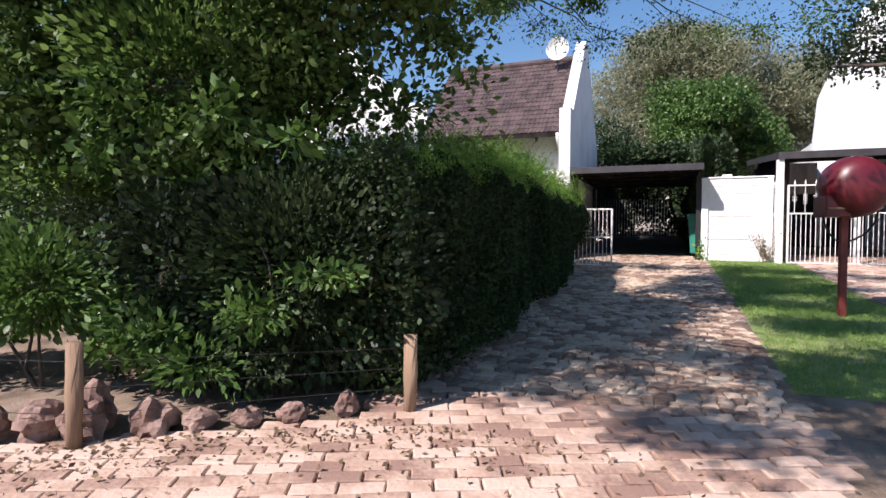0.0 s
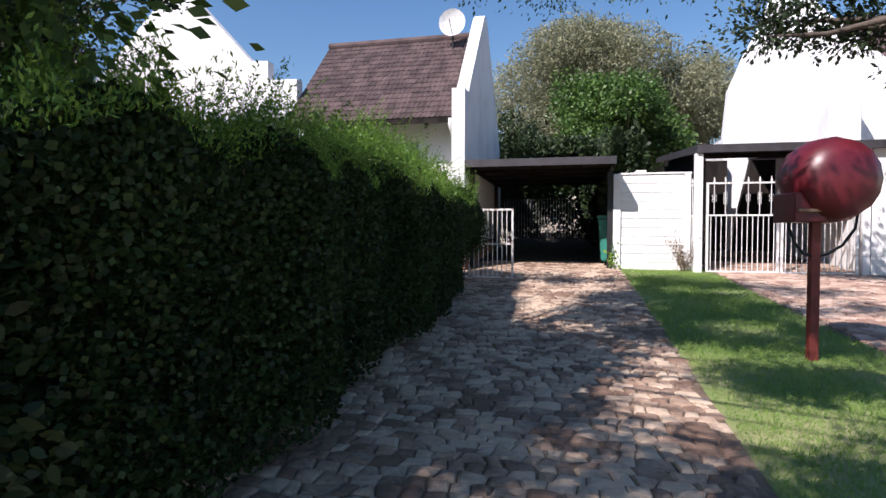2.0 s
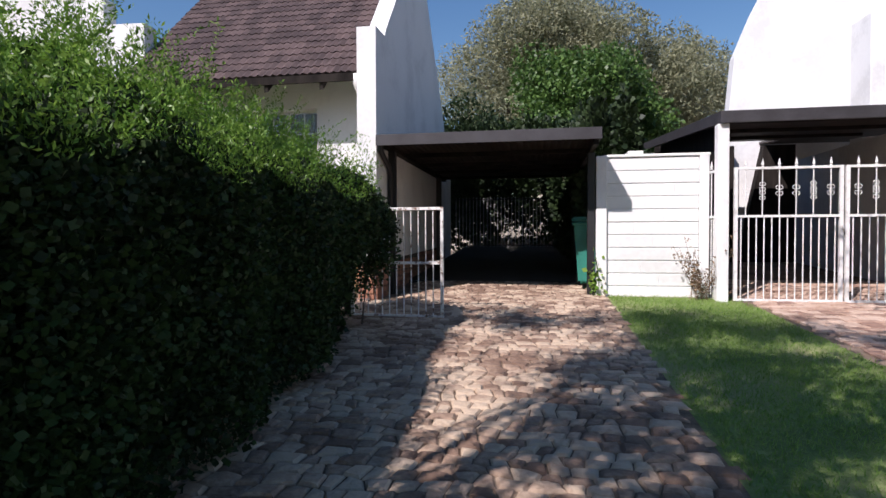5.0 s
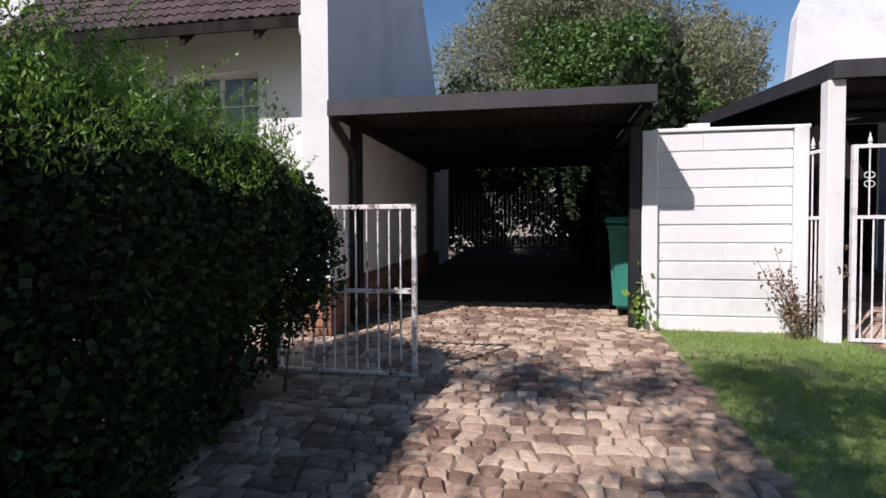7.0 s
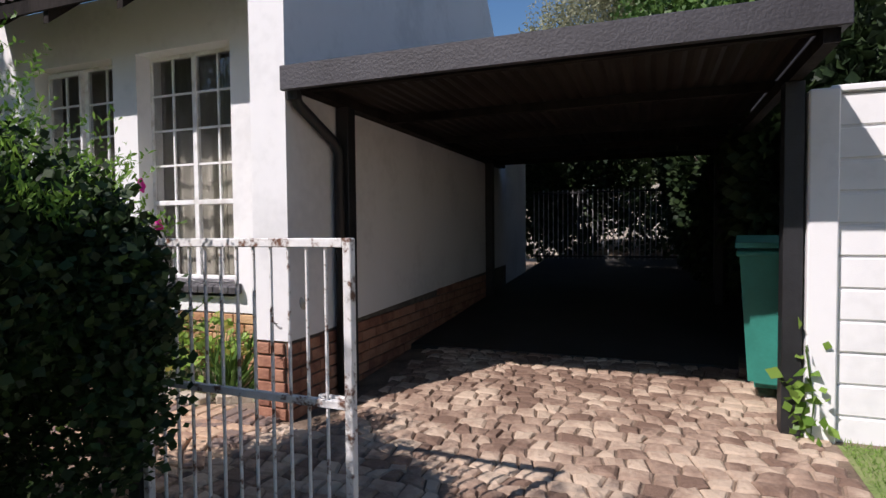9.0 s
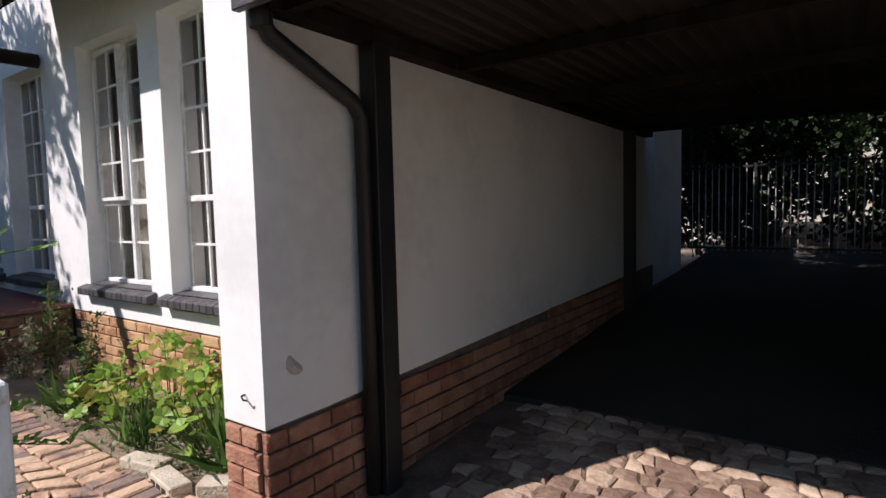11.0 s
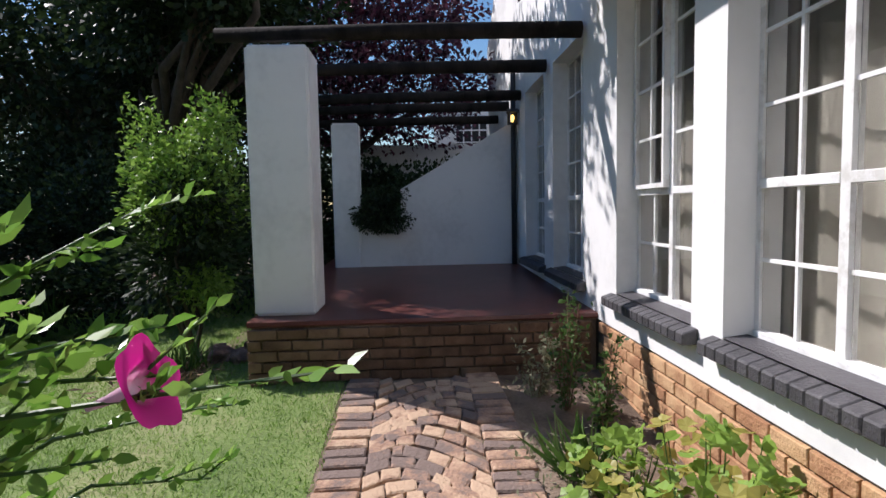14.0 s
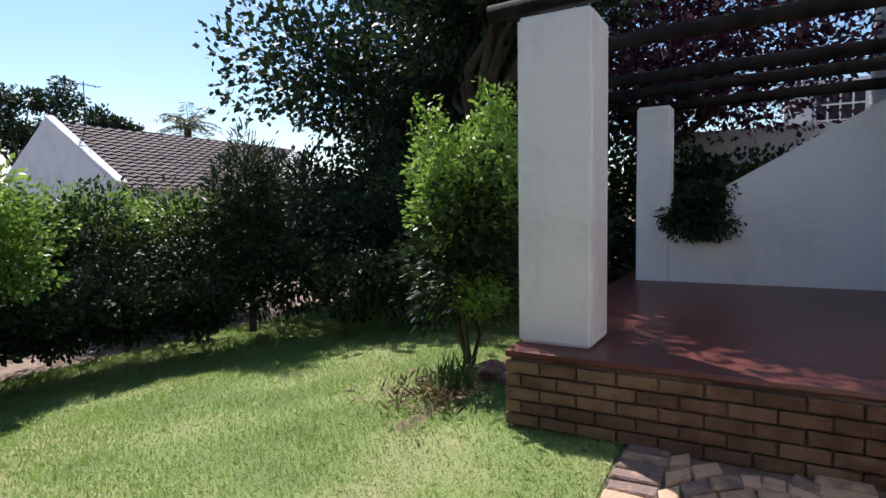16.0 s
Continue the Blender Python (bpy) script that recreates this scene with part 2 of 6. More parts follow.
def prism(points, y0, y1, axis="y"):
    """A solid with the outline of points (two coordinates each), from y0 to y1 along the axis."""
    bm = bmesh.new()
    put = {"y": lambda a, b, c: (a, c, b), "x": lambda a, b, c: (c, a, b), "z": lambda a, b, c: (a, b, c)}[axis]
    lo = [bm.verts.new(put(a, b, y0)) for a, b in points]
    hi = [bm.verts.new(put(a, b, y1)) for a, b in points]
    n = len(points)
    bm.faces.new(lo)
    bm.faces.new(hi[::-1])
    for i in range(n):
        bm.faces.new((lo[i], hi[i], hi[(i + 1) % n], lo[(i + 1) % n]))
    bmesh.ops.recalc_face_normals(bm, faces=bm.faces)
    return bm


def tube(bm, points, radii, sides=8, cap=True):
    """A round bar through points; radii one for all or one a point."""
    pts = [Vector(p) for p in points]
    rs = radii if isinstance(radii, (list, tuple)) else [radii] * len(pts)
    rings = []
    for i, p in enumerate(pts):
        way = (pts[min(i + 1, len(pts) - 1)] - pts[max(i - 1, 0)]).normalized()
        q = way.to_track_quat("Z", "Y")
        rings.append([bm.verts.new(p + q @ Vector((math.cos(2 * math.pi * k / sides) * rs[i], math.sin(2 * math.pi * k / sides) * rs[i], 0))) for k in range(sides)])
    for a, b in zip(rings, rings[1:]):
        for k in range(sides):
            bm.faces.new((a[k], a[(k + 1) % sides], b[(k + 1) % sides], b[k]))
    if cap:
        bm.faces.new(rings[0][::-1])
        bm.faces.new(rings[-1])


def tubed(points, radii, sides=8):
    bm = bmesh.new()
    tube(bm, points, radii, sides)
    return bm


def leaf_cloud(name, pts, size, material, parent=None, label="", ways=None, slim=0.45, spread=1.0, seed=1, droop=0.0, oval=False):
    """One mesh of folded leaves, diamonds or pointed ovals, at the points. ways: the way each leaf leans out."""
    rng = np.random.default_rng(seed)
    pts = np.asarray(pts, float)
    n = len(pts)
    d = rng.normal(size=(n, 3))
    if ways is not None:
        d = d * spread + np.asarray(ways) * 1.6
    d[:, 2] -= droop
    d /= np.linalg.norm(d, axis=1)[:, None] + 1e-9
    s = np.cross(d, rng.normal(size=(n, 3)))
    s /= np.linalg.norm(s, axis=1)[:, None] + 1e-9
    u = np.cross(s, d)
    ln = (size * rng.uniform(0.6, 1.3, n))[:, None]
    shape = [(0, 0, 0), (0.28, 0.85, 0.07), (0.62, 0.8, 0.09), (1, 0, -0.06), (0.62, -0.8, 0.09), (0.28, -0.85, 0.07)] if oval else [(0, 0, 0), (0.5, 1, 0.08), (1, 0, 0), (0.5, -1, 0.08)]
    c = len(shape)
    v = np.stack([pts + d * ln * a + s * ln * slim * b + u * ln * h for a, b, h in shape], 1)
    me = bpy.data.meshes.new(name)
    me.vertices.add(n * c)
    me.vertices.foreach_set("co", v.ravel())
    me.loops.add(n * c)
    me.loops.foreach_set("vertex_index", np.arange(n * c, dtype=np.int32))
    me.polygons.add(n)
    me.polygons.foreach_set("loop_start", np.arange(0, n * c, c, dtype=np.int32))
    me.materials.append(material)
    me.update(calc_edges=True)
    ob = new(name, me)
    if parent is not None:
        ob.parent = parent
    if label:
        tagged(ob, label)
    return ob


def blob_points(centre, radii, n, rng, shell=0.45, lump=0.25):
    """Points in the outer part of an uneven round mass, and the way outward at each."""
    w = rng.normal(size=(n, 3))
    w /= np.linalg.norm(w, axis=1)[:, None]
    ph = rng.uniform(0, 6.28, 6)
    wob = 1 + lump * (np.sin(3 * w[:, 0] + ph[0]) * np.sin(4 * w[:, 1] + ph[1]) + 0.6 * np.sin(7 * w[:, 2] + ph[2]) * np.sin(6 * w[:, 0] + ph[3]))
    r = (1 - shell * rng.uniform(0, 1, n) ** 1.5) * wob
    return np.asarray(centre) + w * r[:, None] * np.asarray(radii), w


# ---- ground ----
def garden_z(x, y):
    """Height of the ground anywhere: a slope along the drive, nearly level beside the house, flat far off."""
    z = 0.02 + 0.06 * max(-14.5, min(y, 14.0))
    if x < 0.3:
        level = 0.02 + 0.012 * max(-12.0, min(y, 4.0))
        k = min(1.0, (0.3 - x) / 1.2) * min(1.0, max(0.0, (y + 6.0) / 3.0))
        k = k * (1.0 if x > -30 else 0)
        z = z * (1 - k) + level * k
        # the path and bed climb a little towards the veranda
        u = min(1.0, max(0.0, (-2.4 - x) / 1.6)) * min(1.0, max(0.0, (y + 2.6) / 1.0)) * (1.0 if x > -12 else 0.0)
        z += 0.10 * u * u * (3 - 2 * u)
    return z


def make_ground():
    xs = [-900, -200, -60, -30, -20, -15] + [-12 + 0.4 * i for i in range(61)] + [14, 18, 30, 60, 200, 900]
    ys = [-900, -200, -60, -30, -20] + [-16 + 0.4 * i for i in range(76)] + [16, 20, 30, 60, 200, 900]
    bm = bmesh.new()
    g = [[bm.verts.new((x, y, garden_z(x, y) - 0.024)) for x in xs] for y in ys]
    for j in range(len(ys) - 1):
        for i in range(len(xs) - 1):
            bm.faces.new((g[j][i], g[j][i + 1], g[j + 1][i + 1], g[j + 1][i]))
    tagged(link("ground", bm, SOIL, smooth=True), "sandy brown soil ground sloping up to the house", "ground", kind="structure")


make_ground()


def sheet(name, outline_fn, x0, x1, y0, y1, step, material, lift, label, category):
    """A sheet that follows the ground inside the outline test."""
    bm = bmesh.new()
    nx, ny = int(round((x1 - x0) / step)), int(round((y1 - y0) / step))
    vs = {}

    def vert(i, j):
        if (i, j) not in vs:
            x, y = x0 + i * step, y0 + j * step
            vs[i, j] = bm.verts.new((x, y, garden_z(x, y) + lift))
        return vs[i, j]
    for j in range(ny):
        for i in range(nx):
            if outline_fn(x0 + (i + 0.5) * step, y0 + (j + 0.5) * step):
                bm.faces.new((vert(i, j), vert(i + 1, j), vert(i + 1, j + 1), vert(i, j + 1)))
    return tagged(link(name, bm, material, smooth=True), label, category, kind="structure")


def on_path(x, y):
    return -4.15 < x < 0.6 and -1.05 < y < 0.07


def on_garden_lawn(x, y):
    return (-10.6 < x < -0.6 and -8.3 < y < -1.0 and not on_path(x, y)) and not (x < -4.2 and y > -1.9)


def on_verge(x, y):
    return 3.12 < x < 4.75 - 0.02 * y and -9.0 < y < 0.62


sheet("lawn", on_garden_lawn, -10.8, -0.4, -8.6, -0.8, 0.1, LAWN, -0.02, "short green lawn with thin dry patches", "lawn")
sheet("lawn_verge", on_verge, 3.1, 5.1, -9.2, 0.7, 0.1, LAWN, -0.02, "strip of green lawn beside the brick drive", "lawn")

# ---- house ----
house = thing("house", (0, 0, 0), "white plastered gabled house on a face brick plinth", "house")


def wall_with_openings(name, x0, x1, z0, z1, y0, y1, holes, material, parent, label=""):
    """A wall along x from y0 to y1 thick, with square holes (x0, x1, z0, z1)."""
    bm = bmesh.new()
    xs = sorted({x0, x1, *[h[0] for h in holes], *[h[1] for h in holes]})
    zs = sorted({z0, z1, *[h[2] for h in holes], *[h[3] for h in holes]})
    solid = lambda i, j: 0 <= i < len(xs) - 1 and 0 <= j < len(zs) - 1 and not any(
        h[0] <= (xs[i] + xs[i + 1]) / 2 <= h[1] and h[2] <= (zs[j] + zs[j + 1]) / 2 <= h[3] for h in holes)
    vs = {}

    def v(i, j, y):
        if (i, j, y) not in vs:
            vs[i, j, y] = bm.verts.new((xs[i], y, zs[j]))
        return vs[i, j, y]
    for i in range(len(xs) - 1):
        for j in range(len(zs) - 1):
            if not solid(i, j):
                continue
            bm.faces.new((v(i, j, y0), v(i + 1, j, y0), v(i + 1, j + 1, y0), v(i, j + 1, y0)))
            bm.faces.new((v(i, j + 1, y1), v(i + 1, j + 1, y1), v(i + 1, j, y1), v(i, j, y1)))
            for di, dj, a, b in ((-1, 0, (i, j), (i, j + 1)), (1, 0, (i + 1, j + 1), (i + 1, j)), (0, -1, (i + 1, j), (i, j)), (0, 1, (i, j + 1), (i + 1, j + 1))):
                if not solid(i + di, j + dj):
                    bm.faces.new((v(*a, y0), v(*b, y0), v(*b, y1), v(*a, y1)))
    return part(name, bm, material, parent, label)


WALL_Y = 0.90
WIN = [(-2.30, -1.22), (-3.68, -2.60), (-5.48, -4.46), (-6.90, -5.88)]
WIN_Z = (0.78, 2.86)
wall_with_openings("wall_front", -10.4, -0.27, 0.52, 3.42, WALL_Y, WALL_Y + 0.28, [(a, b, *WIN_Z) for a, b in WIN], WHITE, house)
# upper front of the wing beside the low roof, with its raised parapet
part("wall_wing", prism([(-10.4, 3.42), (-4.2, 3.42), (-4.2, 4.38), (-4.95, 4.40), (-4.95, 4.85), (-5.4, 4.88), (-7.4, 7.0), (-9.6, 4.9), (-10.4, 4.4)], WALL_Y, WALL_Y + 0.28), WHITE, house)
# gable wall beside the carport, carried past the front as a pier
gable = [(0.0, 0.52), (0.3, 0.52), (5.6, 0.66), (5.6, 3.2), (5.25, 3.66), (3.05, 6.0), (2.9, 6.14), (2.6, 6.14), (2.42, 6.0), (0.52, 3.86), (0.45, 3.74), (0.0, 3.72)]
part("wall_gable", prism(gable, -0.27, 0.0, "x"), WHITE, house)
part("wall_back", boxed(-10.4, -0.27, 5.32, 5.6, 0.3, 3.4), WHITE, house)
part("wall_rear_wing", boxed(-3.6, -0.35, 5.604, 8.6, 0.2, 3.3), WHITE, house)
# unseen gabled roof, added to throw shade over the back yard
part("rear_roof", prism([(-3.8, 3.3), (-0.2, 3.3), (-2.0, 5.6)], 5.62, 8.8), TILE_J, house)
part("wall_west", boxed(-10.4, -10.12, 1.184, 5.316, 0.3, 4.3), WHITE, house)
# mortar core of the plinth, behind the bricks
part("plaster_patch", tubed([(-0.002, 0.16, 0.755), (0.001, 0.16, 0.755), (0.004, 0.162, 0.757)], [0.052, 0.05, 0.036], 11), CREAM, house, "grey patched scar in the plaster")
plinth = part("plinth", boxed(-10.4, -0.28, WALL_Y + 0.012, WALL_Y + 0.26, -0.3, 0.519), MORTAR, house, "recessed mortar of the brick plinth")
plinth_side = part("plinth_side", prism([(0.014, -0.3), (5.58, -0.3), (5.58, 0.658), (0.3, 0.518), (0.014, 0.518)], -0.262, -0.012, "x"), MORTAR, house)

# roof: a sheet under tiles, and the tiles themselves further down
EAVE_Y, EAVE_Z, RIDGE_Y, RIDGE_Z = 0.30, 3.21, 2.75, 5.68
roof = part("roof", prism([(EAVE_Y, EAVE_Z), (RIDGE_Y, RIDGE_Z), (5.4, EAVE_Z - 0.1), (5.4, EAVE_Z - 0.18), (RIDGE_Y, RIDGE_Z - 0.1), (EAVE_Y, EAVE_Z - 0.08)], -4.2, -0.272, "x"), TILE_J, house, "brown concrete tile roof")
part("fascia", boxed(-4.2, -0.272, EAVE_Y - 0.03, EAVE_Y - 0.004, EAVE_Z - 0.13, EAVE_Z - 0.005), DARK_WOOD, house)
for x in (-0.9, -1.75, -2.6, -3.4, -4.14):
    part("rafter", prism([(EAVE_Y, EAVE_Z - 0.09), (WALL_Y - 0.002, EAVE_Z + 0.50), (WALL_Y - 0.002, EAVE_Z + 0.32), (EAVE_Y, EAVE_Z - 0.23)], x - 0.03, x + 0.03, "x"), DARK_WOOD, house)
part("gutter_outlet", tubed([(-0.36, 0.24, 3.16), (-0.36, 0.24, 3.02), (-0.34, 0.34, 2.90), (-0.32, 0.62, 2.62)], 0.04, 10), WHITE_METAL, house, "white gutter bend", True)
# floor and inner walls of the room, seen through the panes
part("room_floor", boxed(-10.1, -0.3, 1.2, 5.3, 0.40, 0.5), ROOM, house)
part("room_ceiling", boxed(-10.1, -0.3, 1.2, 5.3, 3.0, 3.08), ROOM, house)

# ---- carport ----
carport = thing("carport", (0, 0, 0), "open carport with dark posts and corrugated roof", "carport")
part("fascia", boxed(0.012, 2.96, -0.07, -0.035, 2.09, 2.24, 0.004), FASCIA, carport)
part("side_fascia", boxed(2.93, 2.96, -0.032, 5.2, 2.10, 2.235), FASCIA, carport)
bm = bmesh.new()
n = 90
rows = []
for y in (-0.03, 5.2):
    rows.append([bm.verts.new((0.012 + 2.91 * i / n, y, 2.195 + 0.012 * math.cos(i * math.pi / 1.5))) for i in range(n + 1)])
for i in range(n):
    bm.faces.new((rows[0][i], rows[0][i + 1], rows[1][i + 1], rows[1][i]))
cr = part("roof_sheet", bm, IRON, carport, "rusty corrugated iron sheet")
sol = cr.modifiers.new("thick", "SOLIDIFY")
sol.thickness = 0.004
for y in (0.12, 1.3, 2.5, 3.6, 4.7):
    part("purlin", boxed(0.104, 2.92, y - 0.025, y + 0.025, 2.115, 2.178), DARK_WOOD, carport)
part("wall_plate", boxed(0.004, 0.10, 0.03, 5.15, 2.115, 2.18), DARK_WOOD, carport)
part("wall_plate", boxed(2.86, 2.926, -0.02, 5.15, 2.03, 2.098), DARK_WOOD, carport)
for x, y in ((0.055, 0.637), (0.055, 4.45), (2.89, 0.70), (2.89, 4.45)):
    part("post", boxed(x - 0.048, x + 0.05, y - 0.055, y + 0.055, garden_z(x, y) - 0.1, 2.113 if x < 1 else 2.028, 0.004), DARK_STEEL, carport)
# near-black slab stands for carport shade; its front edge follows the shadow line
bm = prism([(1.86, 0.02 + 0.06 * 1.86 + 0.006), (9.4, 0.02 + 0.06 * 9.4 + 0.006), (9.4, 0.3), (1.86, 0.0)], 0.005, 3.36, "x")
part("floor_slab", bm, SHADE_FLOOR, carport, "concrete floor darkened to stand for carport shade")
# rainwater pipe from the roof corner down to the post
part("downpipe", tubed([(0.05, 0.01, 2.20), (0.05, 0.02, 2.10), (0.052, 0.06, 2.03), (0.052, 0.49, 1.845), (0.052, 0.542, 1.77), (0.052, 0.542, 0.05)], 0.036, 12), DARK_STEEL, carport, "black rainwater pipe", True)
part("pipe_collar", tubed([(0.05, 0.025, 2.10), (0.05, 0.03, 2.05)], 0.045, 12), DARK_STEEL, carport)

# ---- stoep, columns, pergola ----
def stoep_z(x):
    return 0.57 - 0.018 * (x + 4.1)


stoep = thing("stoep", (0, 0, 0), "raised veranda with polished red floor on a brick base", "veranda")
part("floor_slab", prism([(-9.0, 0.526), (-4.075, 0.526), (-4.065, 0.54), (-4.07, stoep_z(-4.1) - 0.004), (-4.09, stoep_z(-4.1)), (-9.0, stoep_z(-9.0))], -1.835, WALL_Y - 0.003), RED_FLOOR, stoep, "polished red cement floor")
part("base_core", boxed(-8.9, -4.09, -1.805, WALL_Y - 0.01, -0.3, 0.524), SOIL, stoep)


def column(name, x0, x1, y0, y1, z0, z1, label):
    bm = boxed(x0, x1, y0, y1, z0, z1)
    bmesh.ops.bevel(bm, geom=list(bm.edges), offset=0.022, segments=3, affect="EDGES")
    return tagged(link(name, bm, WHITE), label, "column")


column("column", -4.72, -4.28, -1.83, -1.335, 0.575, 2.715, "white plastered square column carrying the pergola")
tagged(link("courtyard_wall", prism([(0.893, stoep_z(-7.5)), (-1.27, stoep_z(-7.5)), (-1.27, 1.32), (-0.72, 1.32), (-0.72, 1.69), (0.893, 2.62)], -7.75, -7.5, "x"), WHITE), "white plastered screen wall with a sloping top", "wall", kind="structure")
column("pillar", -7.77, -7.48, -1.64, -1.274, 0.60, 2.60, "white plastered end pillar of the screen wall")
for i, x in enumerate((-4.42, -5.66, -7.05, -7.95, -9.0)):
    z = 2.80 + (0.02 if i % 2 else 0)
    tagged(link("pergola_beam", tubed([(x, -2.08 - 0.05 * (i % 2), z + 0.02), (x + 0.01, -0.6, z + 0.045), (x, WALL_Y - 0.03, z + 0.06)], [0.058, 0.066, 0.068], 12), DARK_WOOD, smooth=True), "dark round pole beam across the veranda", "beam", "pergola beams")



# ---- windows ----
def make_window(k, x0, x1, casement):
    z0, z1 = WIN_Z
    yf = WALL_Y + 0.15
    w = tagged(new("window_%d" % k), "white steel window with small panes over a charcoal brick sill", "window", "front windows", "structure")
    fr = 0.035
    part("frame_stile", boxed(x0 + 0.002, x0 + fr, yf, yf + 0.045, z0, z1 - 0.002), WHITE_METAL, w)
    part("frame_stile", boxed(x1 - fr, x1 - 0.002, yf, yf + 0.045, z0, z1 - 0.002), WHITE_METAL, w)
    part("frame_head", boxed(x0 + fr, x1 - fr, yf, yf + 0.045, z1 - fr, z1 - 0.002), WHITE_METAL, w)
    part("frame_foot", boxed(x0 + fr, x1 - fr, yf - 0.03, yf + 0.045, z0 + 0.002, z0 + 0.045, 0.004), WHITE_METAL, w)
    mid, rows, cols = (x0 + x1) / 2, 6, 4
    part("mullion", boxed(mid - 0.024, mid + 0.024, yf - 0.008, yf + 0.04, z0 + 0.045, z1 - fr), WHITE_METAL, w)
    dz = (z1 - z0 - 0.07) / rows
    tz = z0 + 0.045 + 2 * dz
    part("transom", boxed(x0 + fr, mid - 0.024, yf - 0.012, yf + 0.04, tz - 0.022, tz + 0.022, 0.003), WHITE_METAL, w)
    part("transom", boxed(mid + 0.024, x1 - fr, yf - 0.012, yf + 0.04, tz - 0.022, tz + 0.022, 0.003), WHITE_METAL, w)
    for side, (a, b) in enumerate(((x0 + fr, mid - 0.024), (mid + 0.024, x1 - fr))):
        c = (a + b) / 2
        turned = casement and side == 0
        holder = w
        if turned:
            # a casement that stands a little open, on hinges at its outer side
            holder = new("casement")
            holder.parent = w
            holder.matrix_basis = pose(a, yf - 0.022, 0, 0, 0, -1.5)
            tagged(holder, "casement standing slightly open")
        for lo, hi, is_open in ((z0 + 0.045, tz - 0.022, False), (tz + 0.022, z1 - fr, turned)):
            par, ox, oy = (holder, a, yf) if is_open else (w, 0, 0)
            part("glazing_bar", boxed(c - 0.009 - ox, c + 0.009 - ox, yf + 0.004 - oy, yf + 0.026 - oy, lo, hi), WHITE_METAL, par)
            n = 2 if lo < tz - 0.1 else 4
            for i in range(1, n):
                z = lo + (hi - lo) * i / n
                part("glazing_bar", boxed(a - ox, c - 0.009 - ox, yf + 0.004 - oy, yf + 0.026 - oy, z - 0.009, z + 0.009), WHITE_METAL, par)
                part("glazing_bar", boxed(c + 0.009 - ox, b - ox, yf + 0.004 - oy, yf + 0.026 - oy, z - 0.009, z + 0.009), WHITE_METAL, par)
            p = part("pane", boxed(a + 0.002 - ox, b - 0.002 - ox, yf + 0.013 - oy, yf + 0.017 - oy, lo + 0.002, hi - 0.002), glass, par)
            p.visible_shadow = False
            if is_open:
                part("stile", boxed(-0.012, 0.018, -0.014, 0.03, lo, hi), WHITE_METAL, par)
                part("stile", boxed(b - a - 0.028, b - a, -0.014, 0.03, lo, hi), WHITE_METAL, par)
                part("rail", boxed(0.018, b - a - 0.028, -0.014, 0.03, lo, lo + 0.03), WHITE_METAL, par)
                part("rail", boxed(0.018, b - a - 0.028, -0.014, 0.03, hi - 0.03, hi), WHITE_METAL, par)
    # sill of bricks on edge, sloping outward
    n = max(6, int((x1 - x0 + 0.16) / 0.078))
    step = (x1 - x0 + 0.16) / n
    for i in range(n):
        a = x0 - 0.08 + i * step
        bm = prism([(WALL_Y - 0.085, 0.69), (WALL_Y - 0.002, 0.69), (WALL_Y - 0.002, 0.778), (WALL_Y - 0.085, 0.752)], a + 0.002, a + step - 0.002, "x")
        bmesh.ops.bevel(bm, geom=list(bm.edges), offset=0.006, segments=1, affect="EDGES")
        part("sill_brick", bm, SILL, w)
    part("sill_top", prism([(WALL_Y, 0.66), (yf - 0.03, 0.66), (yf - 0.03, 0.796), (WALL_Y, 0.781)], x0 + 0.002, x1 - 0.002, "x"), SILL, w)


for k, (a, b) in enumerate(WIN):
    make_window(k + 1, a, b, k == 1)


def curtain(x0, x1):
    bm = bmesh.new()
    n = 40
    lo = [bm.verts.new((x0 + (x1 - x0) * i / n, WALL_Y + 0.315 + 0.018 * math.sin(i * 1.1) + 0.01 * math.sin(i * 2.7), 0.55)) for i in range(n + 1)]
    hi = [bm.verts.new((x0 + (x1 - x0) * i / n, WALL_Y + 0.315 + 0.014 * math.sin(i * 1.1 + 0.2), 2.95)) for i in range(n + 1)]
    for i in range(n):
        bm.faces.new((lo[i], lo[i + 1], hi[i + 1], hi[i]))
    tagged(link("curtain", bm, CURTAIN, smooth=True), "pale beige curtain hanging behind the panes", "curtain", "window curtains")


for a, b in WIN:
    curtain(a - 0.13, b + 0.13)
    curtain(b - 0.40, b + 0.1)

# ---- wall lantern ----
lan = thing("wall_lantern", (-7.30, WALL_Y - 0.001, 2.62), "small dark wall lantern with a lit amber lamp", "lamp")
part("bracket", boxed(-0.02, 0.02, -0.06, 0.0, 0.06, 0.10), DARK_STEEL, lan)
part("cap", prism([(-0.075, 0.06), (0.075, 0.06), (0.03, 0.11), (-0.03, 0.11)], -0.16, -0.02), DARK_STEEL, lan)
part("bulb", tubed([(0, -0.09, -0.06), (0, -0.09, -0.02), (0, -0.09, 0.02), (0, -0.09, 0.035)], [0.012, 0.024, 0.02, 0.006], 10), lamp_glow, lan, "glowing amber bulb", True)
for gx in (-0.05, 0.05):
    for gy in (-0.14, -0.04):
        part("cage_bar", boxed(gx - 0.008, gx + 0.008, gy - 0.008, gy + 0.008, -0.075, 0.06), DARK_STEEL, lan)
part("back_plate", boxed(-0.042, 0.042, -0.04, -0.032, -0.075, 0.06), DARK_STEEL, lan)
part("base_ring", boxed(-0.06, 0.06, -0.15, -0.03, -0.095, -0.076), DARK_STEEL, lan)
pl = thing("corner_downpipe", (-7.42, WALL_Y - 0.06, 0), "dark rainwater pipe in the veranda corner", "pipe")
